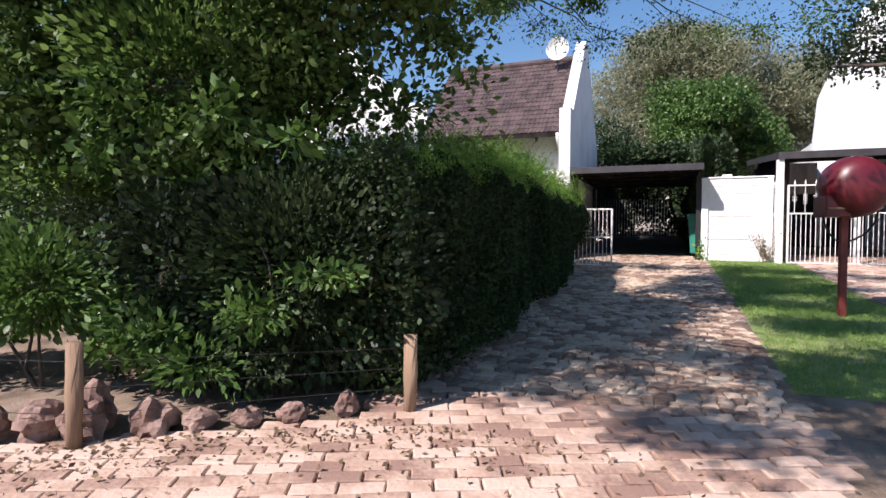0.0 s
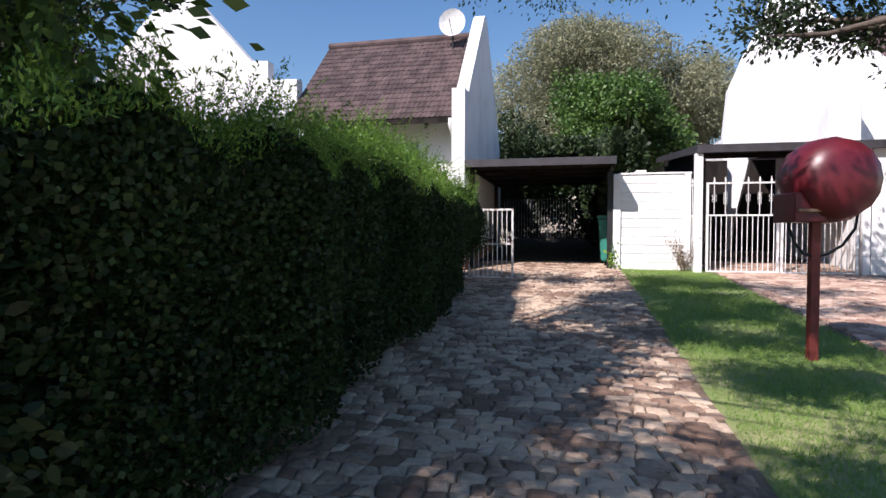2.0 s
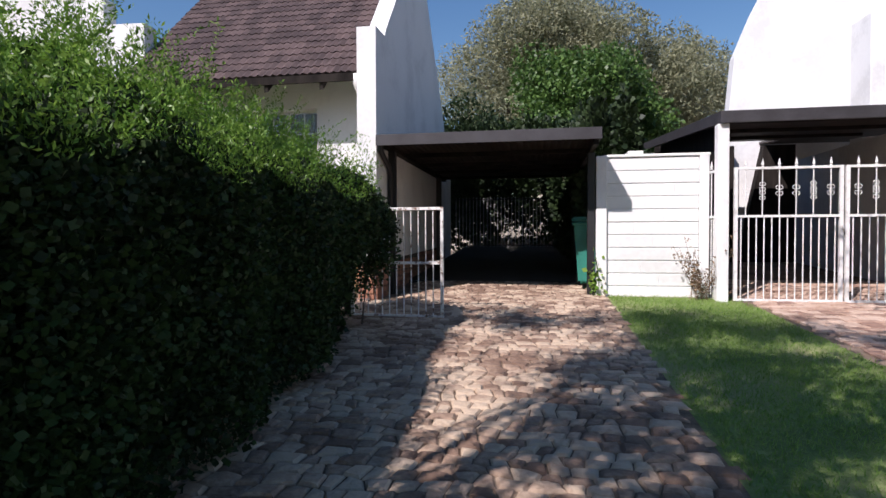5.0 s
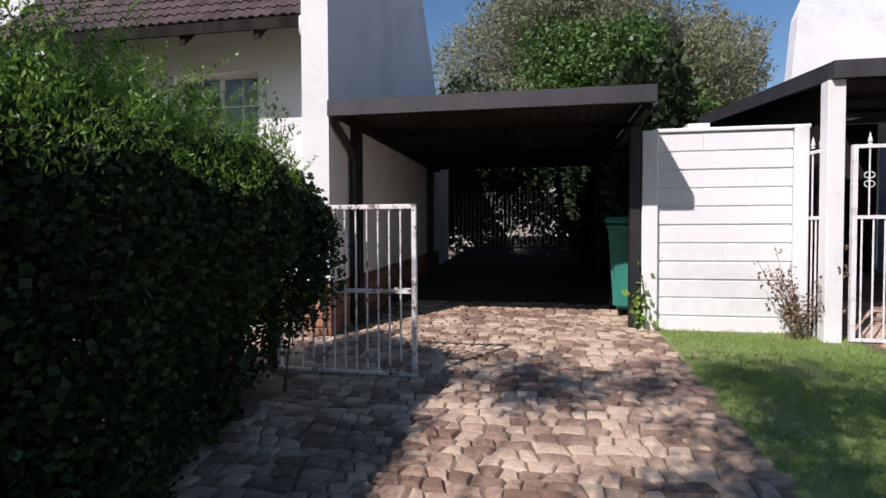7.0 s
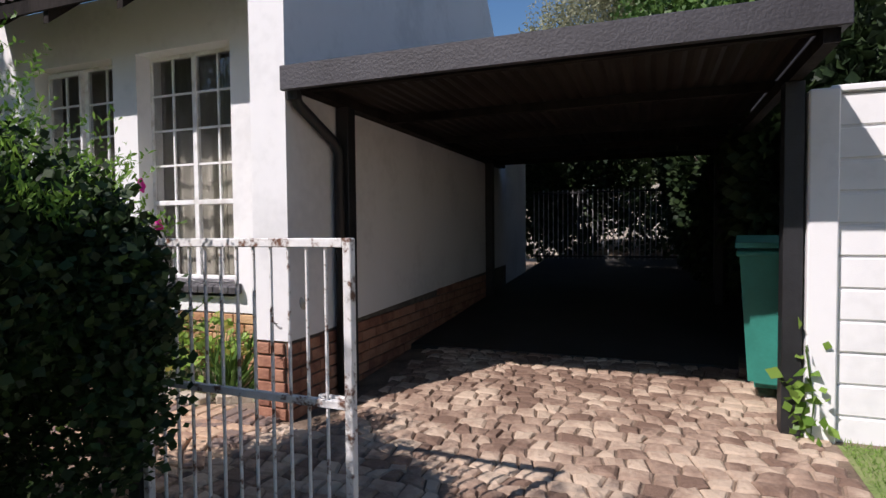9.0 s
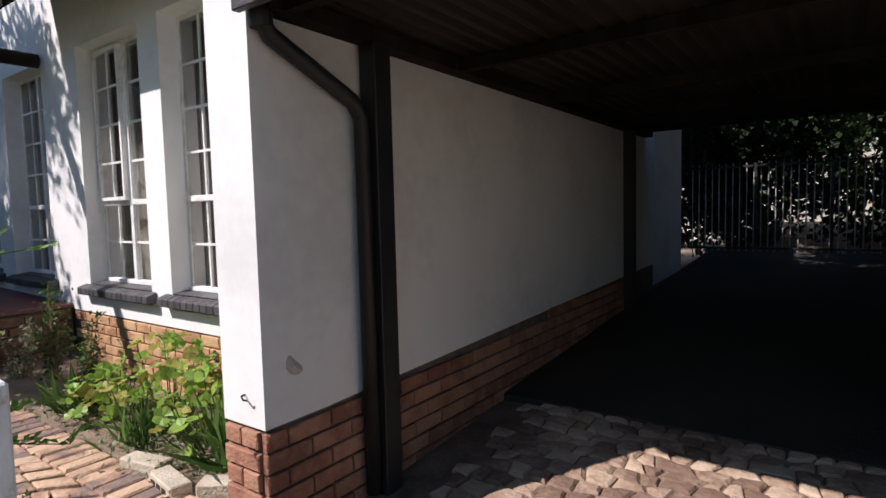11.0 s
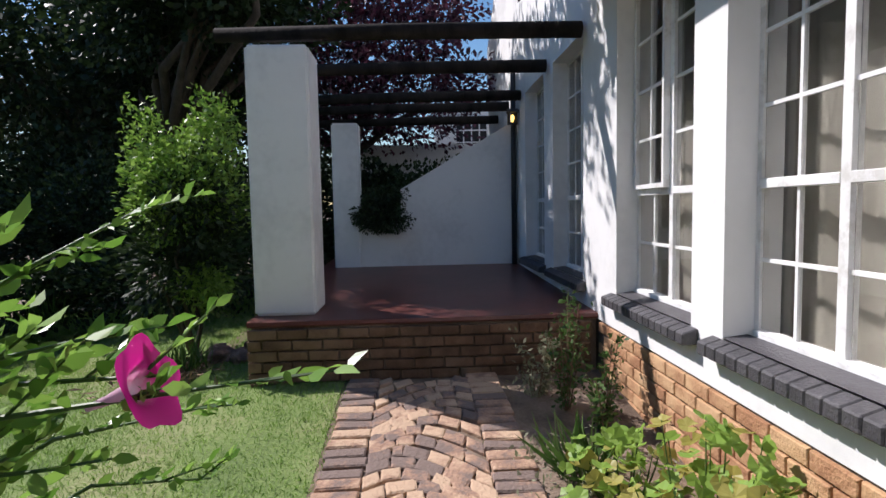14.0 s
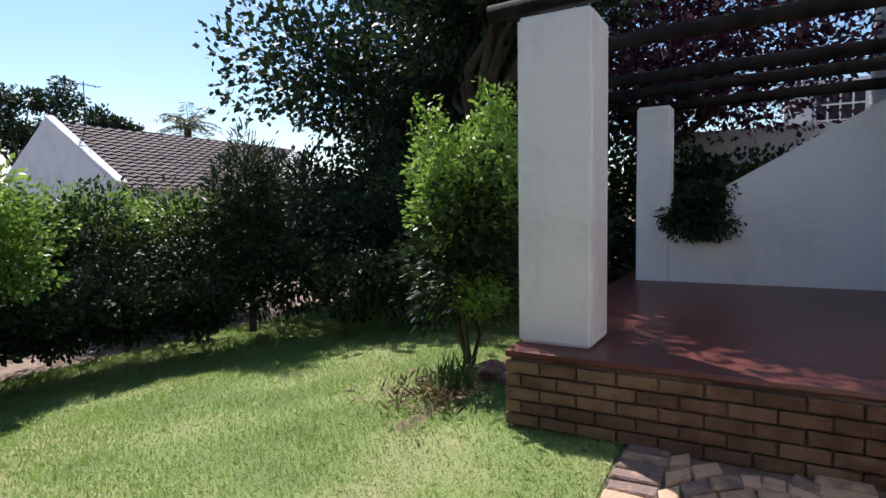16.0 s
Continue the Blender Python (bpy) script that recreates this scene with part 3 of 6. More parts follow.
part("pipe", tubed([(0, 0, 0.62), (0, 0, 3.4)], 0.035, 10), DARK_STEEL, pl, smooth=True)

# ---- dish on the gable ----
dish = thing("satellite_dish", (-0.75, 2.3, 5.35), "white satellite dish on the roof beside the gable", "satellite dish")
bm = bmesh.new()
prof = [(0.0, 0.0), (0.12, 0.012), (0.24, 0.05), (0.33, 0.10)]
rings = [[bm.verts.new((r * math.cos(t * math.pi / 9), -z, 0.55 + r * math.sin(t * math.pi / 9))) for t in range(18)] if r else [bm.verts.new((0, 0, 0.55))] for r, z in prof]
for t in range(18):
    bm.faces.new((rings[0][0], rings[1][t], rings[1][(t + 1) % 18]))
    for a, b in zip(rings[1:], rings[2:]):
        bm.faces.new((a[t], b[t], b[(t + 1) % 18], a[(t + 1) % 18]))
part("reflector", bm, WHITE_METAL, dish, smooth=True)
part("mast", tubed([(0, 0.03, -0.3), (0, 0.03, 0.55)], 0.025, 8), DARK_STEEL, dish)
part("feed_arm", tubed([(0, -0.02, 0.26), (0, -0.42, 0.5)], 0.012, 6), DARK_STEEL, dish)


# ---- boundary panel wall ----
panel_wall = thing("panel_wall", (0, 0, 0), "white painted precast panel wall beside the carport", "wall")
part("end_post", boxed(2.955, 3.10, 0.62, 0.76, -0.1, 1.97, 0.008), WHITE, panel_wall)
part("end_post", boxed(4.30, 4.42, 0.62, 0.76, -0.1, 1.97, 0.008), WHITE, panel_wall)
for k in range(11):
    z = 0.01 + 0.176 * k
    cuts = [3.104, 3.104 + 0.30 + 0.62 * ((k * 0.618) % 1), 4.296]
    for a, b in zip(cuts, cuts[1:]):
        part("panel", boxed(a + 0.0004, b - 0.0004, 0.66 + 0.0015 * (k % 3), 0.72, z, z + 0.160, 0.004), WHITE, panel_wall)
part("panel_core", boxed(3.11, 4.29, 0.675, 0.712, 0.0, 1.94), WHITE, panel_wall)
part("coping", boxed(3.06, 4.44, 0.64, 0.745, 1.948, 1.985, 0.006), WHITE, panel_wall)

# ---- neighbour ----
nb = thing("neighbour_house", (0, 0, 0), "white gabled neighbouring house behind its carport", "house")
part("wall", prism([(6.18, 0.2), (13, 0.2), (13, 2.6), (8.7, 6.6), (8.1, 7.3), (7.7, 7.45), (7.35, 7.2), (7.1, 6.5), (6.68, 5.65), (6.3, 4.7), (6.18, 3.3)], 5.6, 5.9), WHITE, nb)
part("roof", prism([(5.92, 4.2), (9.5, 7.6), (13, 4.2), (13, 4.0), (9.5, 7.3), (5.92, 4.0)], 9.2, 14, "x"), TILE_J, nb)
part("side_wall", boxed(6.9, 7.1, 5.904, 12.9, 0.2, 3.9), WHITE, nb)
part("chimney", boxed(8.2, 8.9, 4.2, 4.9, 2.3, 5.0, 0.02), WHITE, nb)
ncp = thing("neighbour_carport", (0, 0, 0), "neighbouring carport with dark fascia and pale posts", "carport")
part("fascia", boxed(4.45, 9.6, 0.27, 0.31, 2.30, 2.45), FASCIA, ncp)
part("side_fascia", prism([(0.314, 2.30), (0.314, 2.45), (5.58, 2.92), (5.58, 2.77)], 4.45, 4.49, "x"), FASCIA, ncp)
part("roof_sheet", prism([(0.314, 2.36), (0.314, 2.41), (4.55, 2.78), (4.55, 2.73)], 4.495, 9.6, "x"), IRON, ncp)
# this sheet stops short on the left, letting sun reach the slanted gap
part("roof_sheet", prism([(4.554, 2.73), (4.554, 2.78), (5.58, 2.87), (5.58, 2.82)], 6.80, 9.6, "x"), IRON, ncp)
for y in (0.50, 1.9, 3.3):
    part("purlin", boxed(4.5, 7.6, y - 0.03, y + 0.03, 2.28 + 0.088 * y, 2.35 + 0.088 * y), DARK_WOOD, ncp)
part("post", boxed(4.43, 4.57, 0.32, 0.46, -0.1, 2.298, 0.006), WHITE, ncp)
part("post", boxed(7.25, 7.37, 0.32, 0.46, -0.1, 2.298, 0.006), WHITE, ncp)
part("post", boxed(4.80, 4.88, 1.56, 1.64, 0.0, 2.46, 0.004), DARK_STEEL, ncp)
# near-black back and wing walls stand for the shade inside the carport
part("back_wall", boxed(4.7, 6.22, 5.3, 5.5, 0.1, 2.76), DARK_WOOD, ncp, "near-black back of the carport standing for shade")
# slanted edge leaves a gap shaped like a sun patch on the white wall
part("back_wall", prism([(6.40, 0.1), (7.4, 0.1), (7.4, 2.76), (6.80, 2.76), (6.5, 1.3)], 5.3, 5.5), DARK_WOOD, ncp, "near-black back of the carport standing for shade")
part("wing_wall", prism([(0.9, 0.0), (5.29, 0.0), (5.29, 2.78), (0.9, 2.38)], 4.62, 4.70, "x"), DARK_WOOD, ncp)
part("side_wall", boxed(7.42, 7.66, 0.4, 5.28, -0.1, 2.43), WHITE, ncp)


def finial(bm, x, y, z):
    tube(bm, [(x, y, z), (x, y, z + 0.012)], 0.018, 6)
    tube(bm, [(x, y, z + 0.012), (x, y, z + 0.03), (x, y, z + 0.05), (x, y, z + 0.11)], [0.008, 0.020, 0.014, 0.002], 6)


def scroll(bm, x, y, z, s):
    for sx in (-1, 1):
        for sz in (-1, 1):
            tube(bm, [(x + sx * s * (0.15 + 0.85 * math.sin(a) * (1 - a / 8)), y, z + sz * s * (0.25 + 0.8 * (1 - math.cos(a)) * 0.5 + 0.1 * a)) for a in (0, 0.5, 1.0, 1.6, 2.2, 2.9)], 0.005, 5)


def ornate_gate(x0, x1, y, z0, z_mid, z_top, n_top, label):
    g = thing("driveway_gate", (x0, y, z0), label, "gate", "neighbour driveway gates")
    w, h, hm = x1 - x0, z_top - z0, z_mid - z0
    part("stile", boxed(0, 0.04, -0.02, 0.02, 0, h), WHITE_METAL, g)
    part("stile", boxed(w - 0.04, w, -0.02, 0.02, 0, h), WHITE_METAL, g)
    for z in (0.0, hm, h - 0.03):
        part("rail", boxed(0.04, w - 0.04, -0.015, 0.015, z, z + 0.03), WHITE_METAL, g)
    for i in range(n_top):
        x = 0.04 + (w - 0.08) * (i + 0.5) / n_top
        bm = bmesh.new()
        tube(bm, [(x, 0, hm + 0.03), (x, 0, h - 0.03)], 0.007, 6)
        finial(bm, x, 0, h)
        zc = (hm + h) / 2 + 0.02
        if i % 3 == 1:
            scroll(bm, x, 0, zc + 0.05, 0.042)
            scroll(bm, x, 0, zc - 0.06, 0.042)
        else:
            scroll(bm, x, 0, zc, 0.05)
        part("ornament_bar", bm, WHITE_METAL, g)
    nb_ = n_top * 2 + 1
    for i in range(nb_):
        x = 0.04 + (w - 0.08) * (i + 0.5) / nb_
        part("bar", tubed([(x, 0, 0.03), (x, 0, hm)], 0.008, 6), WHITE_METAL, g)
    return g


ornate_gate(4.64, 5.90, 0.36, 0.03, 1.10, 1.74, 6, "white steel driveway gate leaf with spearheads and scrolls")
ornate_gate(5.93, 7.20, 0.36, 0.03, 1.10, 1.74, 6, "white steel driveway gate leaf with spearheads and scrolls")
side = thing("side_grille", (4.425, 0.70, 0.03), "narrow white steel grille beside the panel wall", "fence", rz=-78)
for i in range(5):
    bm = bmesh.new()
    tube(bm, [(0.03 + 0.055 * i, 0, 0), (0.03 + 0.055 * i, 0, 1.70 if i % 2 else 1.08)], 0.008, 6)
    if i % 2:
        finial(bm, 0.03 + 0.055 * i, 0, 1.72)
    part("bar", bm, WHITE_METAL, side)
for z in (1.07, 1.67):
    part("rail", boxed(0, 0.28, -0.015, 0.015, z, z + 0.03), WHITE_METAL, side)

# ---- garden gate, standing open ----
gate = thing("garden_gate", (0.02, -1.10, -0.05), "white steel garden gate with chipped paint, standing open", "gate", rz=-1.5)
GW, GH = 1.10, 1.25
part("hinge_stile", boxed(0, 0.035, -0.018, 0.018, 0, GH, 0.003), WORN_WHITE, gate)
part("latch_stile", boxed(GW - 0.035, GW, -0.018, 0.018, 0, GH, 0.003), WORN_WHITE, gate, "chipped white latch stile")
part("top_rail", boxed(0.035, GW - 0.035, -0.018, 0.018, GH - 0.035, GH, 0.003), WORN_WHITE, gate)
part("middle_rail", boxed(0.035, GW - 0.035, -0.012, 0.012, 0.60, 0.632, 0.003), WORN_WHITE, gate)
part("bottom_rail", boxed(0.035, GW - 0.035, -0.012, 0.012, 0.0, 0.025, 0.003), WORN_WHITE, gate)
for i in range(11):
    x = 0.035 + (GW - 0.07) * (i + 1) / 12
    part("bar", tubed([(x, 0, 0.025), (x, 0, 0.60)], 0.0075, 6), WORN_WHITE, gate)
    part("bar", tubed([(x, 0, 0.632), (x, 0, GH - 0.035)], 0.0075, 6), WORN_WHITE, gate)
part("latch", boxed(GW - 0.18, GW - 0.04, 0.019, 0.04, 0.61, 0.64, 0.004), WORN_WHITE, gate, "white sliding bolt")
gp = thing("gate_post", (-0.02, -1.10, 0), "dark steel gate post in the hedge", "post")
part("post", boxed(-0.035, 0.035, -0.035, 0.035, -0.2, 1.25, 0.003), DARK_STEEL, gp)
hk = thing("wall_hook", (-0.12, -0.001, 0.645), "small rusty gate hook in the white wall", "hook")
part("hook", tubed([(0, 0, 0), (0.005, -0.02, 0), (0.03, -0.03, -0.008), (0.045, -0.022, -0.01)], 0.004, 6), RUBBER, hk)

# ---- letter box on its post ----
lbx = thing("letter_box", (4.18, -5.75, garden_z(4.18, -5.75)), "round maroon enamel letter box on a red post", "letter box", rz=12)
part("post", boxed(-0.04, 0.04, -0.03, 0.03, -0.1, 1.22, 0.005), RUST, lbx, "red oxide steel post")
bm = bmesh.new()
prof = [(0.0, -0.30), (0.20, -0.285), (0.31, -0.22), (0.355, -0.10), (0.365, 0.05), (0.34, 0.18), (0.27, 0.25), (0.0, 0.28)]
rings = []
for r, y in prof:
    rings.append([bm.verts.new((0.10 + (r * math.cos(t * math.pi / 8)), y, 1.53 + r * 1.02 * math.sin(t * math.pi / 8))) for t in range(16)] if r else [bm.verts.new((0.10, y, 1.53))])
for t in range(16):
    bm.faces.new((rings[0][0], rings[1][(t + 1) % 16], rings[1][t]))
    bm.faces.new((rings[-1][0], rings[-2][t], rings[-2][(t + 1) % 16]))
    for a, b in zip(rings[1:-2], rings[2:-1]):
        bm.faces.new((a[t], a[(t + 1) % 16], b[(t + 1) % 16], b[t]))
bmesh.ops.recalc_face_normals(bm, faces=bm.faces)
part("drum", bm, MAROON, lbx, "domed maroon enamel drum", True)
bx = part("news_slot", boxed(-0.27, 0.0, -0.16, 0.16, 1.17, 1.42, 0.01), MAROON, lbx)
part("slot_lip", boxed(-0.25, -0.01, -0.19, -0.162, 1.255, 1.28, 0.004), POLE, lbx, "pale wooden lip")
for sx in (-1, 1):
    part("brace", tubed([(0.03 * sx, -0.02, 0.88), (0.10 * sx, -0.02, 0.90), (0.20 * sx + 0.03, -0.02, 0.98), (0.28 * sx + 0.05, -0.02, 1.12), (0.30 * sx + 0.06, -0.02, 1.30)], 0.012, 6), RUBBER, lbx, "curved black brace")

# ---- wheelie bin ----
wb = thing("wheelie_bin", (2.97, 1.36, garden_z(3.0, 1.4)), "dark green plastic wheeled bin beside the carport post", "bin", rz=-8)
bm = bmesh.new()
lo = [bm.verts.new((x, y, 0.06)) for x, y in ((-0.19, -0.22), (0.19, -0.22), (0.19, 0.22), (-0.19, 0.22))]
hi = [bm.verts.new((x, y, 0.98)) for x, y in ((-0.25, -0.32), (0.25, -0.32), (0.25, 0.28), (-0.25, 0.28))]
bm.faces.new(lo[::-1])
bm.faces.new(hi)
for i in range(4):
    bm.faces.new((lo[i], lo[(i + 1) % 4], hi[(i + 1) % 4], hi[i]))
bmesh.ops.bevel(bm, geom=list(bm.edges), offset=0.035, segments=2, affect="EDGES")
part("body", bm, BIN, wb, smooth=False)
part("lid", prism([(-0.35, 0.985), (0.31, 0.985), (0.31, 1.03), (0.1, 1.06), (-0.35, 1.02)], -0.27, 0.27, "x"), BIN, wb)
part("rim", boxed(-0.265, 0.265, -0.335, 0.295, 0.93, 0.965, 0.008), BIN, wb)
for sx in (-1, 1):
    part("wheel", tubed([(0.20 * sx, 0.25, 0.10), (0.25 * sx, 0.25, 0.10)], 0.10, 16), RUBBER, wb)
part("handle", tubed([(-0.2, 0.33, 1.0), (0.2, 0.33, 1.0)], 0.015, 8), BIN, wb)

# ---- back gate and yard wall beyond the carport ----
bg = thing("back_gate", (-0.30, 9.0, 0.52), "grey steel palisade gate closing the back yard", "gate")
for z in (0.08, 1.42):
    part("rail", boxed(0, 3.3, -0.015, 0.015, z, z + 0.035), DARK_STEEL, bg)
for i in range(32):
    part("bar", tubed([(0.05 + 0.1025 * i, 0, 0), (0.05 + 0.1025 * i, 0, 1.5)], 0.010, 6), GALV, bg)
for x in (0.98, 2.0):
    part("stile", boxed(x, x + 0.04, -0.02, 0.02, 0, 1.5), DARK_STEEL, bg)
tagged(link("yard_wall", boxed(-6, 9, 16.0, 16.25, 0.3, 2.6), CREAM), "plain cream yard wall behind the shrubs", "wall", kind="structure")
tagged(link("yard_side_wall", boxed(3.40, 3.60, 0.78, 15.9, -0.1, 2.05), WHITE), "white boundary wall of the back yard", "wall", kind="structure")

# ---- houses seen across the garden and the court ----
ct = thing("court_house", (0, 0, 0), "white house wall with a barred window beyond the veranda", "house")
part("wall", boxed(-13.6, -13.3, 0.0, 1.34, 0.0, 3.75), WHITE, ct)
part("window", boxed(-13.298, -13.27, 0.48, 1.26, 2.70, 3.58), RUBBER, ct, "dark barred window")
for i in range(5):
    part("window_bar", boxed(-13.268, -13.25, 0.48 + 0.19 * i, 0.51 + 0.19 * i, 2.70, 3.58), WHITE_METAL, ct)
for i in range(4):
    part("window_bar", boxed(-13.249, -13.235, 0.48, 1.27, 2.70 + 0.285 * i, 2.73 + 0.285 * i), WHITE_METAL, ct)
part("low_wall", boxed(-11.2, -11.0, -1.7, 0.86, 0.0, 2.7), WHITE, ct)


# ---- plants ----
def blobs(name, parent, specs, size, material, n, seed, shell=0.5, slim=0.42, lump=0.3, ways_k=1.0, label="", spread=1.0, droop=0.0, oval=False):
    """One crown of leaves from several uneven masses: (x, y, z, rx, ry, rz)."""
    r = np.random.default_rng(seed)
    vol = np.array([(s[3] * s[4] * s[5]) ** (2 / 3) for s in specs])
    cnt = (vol / vol.sum() * n).astype(int)
    P, W = [], []
    for s, c in zip(specs, cnt):
        p, w = blob_points(s[:3], s[3:6], max(c, 4), r, shell, lump)
        P.append(p)
        W.append(w * ways_k)
    return leaf_cloud(name, np.concatenate(P), size, material, parent, label, np.concatenate(W), slim, spread, seed, droop, oval)


def limbs(parent, base, tips, r0, seed, name="limb", mat_=None):
    """Bent limbs from the base to each tip."""
    r = random.Random(seed)
    for t in tips:
        a, b = Vector(base), Vector(t)
        pts = [a.lerp(b, k) + Vector((r.uniform(-1, 1), r.uniform(-1, 1), r.uniform(-0.3, 0.8))) * 0.09 * (b - a).length * math.sin(math.pi * k) for k in (0, 0.25, 0.5, 0.75, 1)]
        part(name, tubed(pts, [r0, r0 * 0.8, r0 * 0.6, r0 * 0.4, r0 * 0.12], 7), mat_ or BARK, parent, smooth=True)


def tree(name, at, label, trunk_h, trunk_r, specs, size, material, n, seed, lean=(0, 0), group="", **kw):
    t = thing(name, at, label, "tree", group)
    top = Vector((lean[0], lean[1], trunk_h))
    part("trunk", tubed([(0, 0, -0.3), (lean[0] * 0.2, lean[1] * 0.2, trunk_h * 0.35), (lean[0] * 0.6, lean[1] * 0.6, trunk_h * 0.7), top], [trunk_r * 1.3, trunk_r, trunk_r * 0.85, trunk_r * 0.7], 12), BARK, t, smooth=True)
    limbs(t, top, [s[:3] for s in specs], trunk_r * 0.55, seed)
    blobs("crown", t, specs, size, material, n, seed, **kw)
    return t


def ring(n, cx, cy, cz, rx, ry, rz, br, seed):
    """Specs for n smaller masses spread over a big one."""
    r = random.Random(seed)
    out_ = []
    for i in range(n):
        w = Vector((r.gauss(0, 1), r.gauss(0, 1), r.gauss(0, 1))).normalized()
        k = r.uniform(0.35, 0.95)
        b = br * r.uniform(0.7, 1.25)
        out_.append((cx + w.x * rx * k, cy + w.y * ry * k, cz + w.z * rz * k, b, b, b * 0.8))
    return out_


# drive hedge: dark body with twigs inside, fresh shoots on top
HX, HY = -0.5, -5.5
hedge = thing("hedge", (HX, HY, 0), "dense dark hedge along the drive with fresh green shoots", "hedge")
rg = np.random.default_rng(5)


def hedge_edge(y):
    return 0.50 + 0.16 * np.clip((-1.3 - y) / 2.6, 0, 1) + 0.08 * np.sin(y * 2.1) + 0.05 * np.sin(y * 5.3 + 1)


def hedge_top(x, y):
    """The hedge stands lower at the drive and rises to a loose crest behind."""
    back = np.clip((hedge_edge(y) - x) / 1.2, 0, 1)
    return 1.22 + 0.015 * (y + 5) + 0.66 * back * np.clip((y + 9.2) / 4.2, 0.15, 1) * np.clip((-1.1 - y) / 1.4, 0.4, 1) + 0.10 * np.sin(2.6 * y) * back + 0.07 * np.sin(6.1 * y + 3 * x) + 0.06 * np.sin(3.3 * x)


def back_edge(y):
    """The hedge narrows on the garden side towards the gate."""
    return -0.58 - 0.95 * np.clip((-1.8 - y) / 0.9, 0, 1) + 0.06 * np.sin(9 * y)


def hedge_gap(y, h):
    """Where leaves stand: small thin spots low down, and a loose open foot beside the gate."""
    spot = np.sin(13 * y + 2) * np.sin(17 * h + 3 * y) + 0.6 * np.sin(31 * y + 9 * h)
    low = np.clip((0.95 - h) / 0.5, 0, 1)
    loose = np.clip((y + 3.2) / 0.8, 0, 1) * np.clip((0.95 - h) / 0.3, 0, 1)
    return ~((spot * low > 0.95) | ((spot > -0.25) & (rg.random(len(y)) < 0.9 * loose)))


def zg(y):
    return 0.02 + 0.06 * y


N = 190000
y = rg.uniform(-10.3, -1.5, N)
e = hedge_edge(y)
on_face = rg.random(N) < 0.62
x = np.where(on_face, e - np.abs(rg.normal(0, 0.16, N)), e - rg.uniform(0, 1.5, N))
top = hedge_top(x, y) - 0.22 * np.clip((x - e + 0.25) / 0.25, 0, 1) ** 2
base = zg(y) + 0.06
z = np.where(on_face, base + (top - base) * rg.uniform(0, 1, N) ** 0.85, top - np.abs(rg.normal(0, 0.16, N)))
# the foot of the hedge draws back beside the gate
x = x - 0.60 * np.clip((0.95 - (z - base)) / 0.7, 0, 1) * np.clip((y + 3.1) / 1.2, 0, 1) * on_face
ends = rg.random(N) < 0.08
y = np.where(ends, -1.5 - np.abs(rg.normal(0, 0.1, N)), y)
x = np.where(ends, np.maximum(x - 0.06 - 0.6 * np.clip((0.95 - (z - base)) / 0.6, 0, 1), -0.8), x)
x = np.maximum(x, back_edge(y))
wy = np.stack([np.where(on_face, 0.7, 0.1), np.where(ends, 0.8, 0), np.where(on_face, 0.25, 0.7)], 1)
gap = hedge_gap(y, z - base)
x, y, z, wy = x[gap], y[gap], z[gap], wy[gap]
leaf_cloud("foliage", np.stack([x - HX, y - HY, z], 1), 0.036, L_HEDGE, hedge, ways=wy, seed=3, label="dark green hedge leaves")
core_n = 46000
yc_ = rg.uniform(-10.2, -1.8, core_n)
xc_ = hedge_edge(yc_) - rg.uniform(0.35, 1.3, core_n)
xc_ = np.maximum(xc_, back_edge(yc_) + 0.1)
zc_ = zg(yc_) + 0.05 + (hedge_top(xc_, yc_) - 0.25 - zg(yc_)) * rg.uniform(0, 1, core_n)
gap = hedge_gap(yc_, zc_ - zg(yc_) - 0.06)
xc_, yc_, zc_ = xc_[gap], yc_[gap], zc_[gap]
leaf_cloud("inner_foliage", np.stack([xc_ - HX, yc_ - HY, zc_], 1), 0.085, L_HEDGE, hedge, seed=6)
N = 64000
y = rg.uniform(-9.8, -1.3, N)
e = hedge_edge(y)
x = e - 0.02 - rg.uniform(0, 1.35, N)
x = np.maximum(x, back_edge(y) + 0.05 * rg.random(N))
tuft = 0.38 * (np.sin(y * 9 + 4 * x) * np.sin(y * 4.3 + 9 * x) + 0.55)
z = hedge_top(x, y) - 0.10 + rg.uniform(0, 1, N) ** 1.3 * np.clip(tuft, 0.08, 0.5)
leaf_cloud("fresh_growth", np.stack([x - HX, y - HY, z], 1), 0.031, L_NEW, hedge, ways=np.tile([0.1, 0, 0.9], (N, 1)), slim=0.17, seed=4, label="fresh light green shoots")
# long feathery shoots that stand out of the crest
P, W = [], []
rs_ = random.Random(91)
for i in range(900):
    yy = rs_.uniform(-9.6, -1.35)
    ee = float(hedge_edge(np.array(yy)))
    depth = rs_.random() ** 0.8 * 1.3
    xx = max(ee - 0.04 - depth, float(back_edge(np.array(yy))))
    zz = float(hedge_top(np.array(xx), np.array(yy))) - 0.12
    lift = Vector((rs_.gauss(0.10, 0.22), rs_.gauss(0.0, 0.25), 1)).normalized()
    long_ = rs_.uniform(0.18, 0.40) + (0.35 * rs_.random() if depth > 0.5 else 0)
    bend = Vector((rs_.gauss(0.05, 0.12), rs_.gauss(0, 0.12), -0.05))
    count = int(long_ * 100)
    for k in range(count):
        u = 0.1 + 0.9 * k / count
        P.append((xx - HX + lift.x * long_ * u + bend.x * u * u, yy - HY + lift.y * long_ * u + bend.y * u * u, zz + lift.z * long_ * u + bend.z * u * u))
        a = k * 2.4
        W.append((0.6 * math.cos(a), 0.6 * math.sin(a), 0.45))
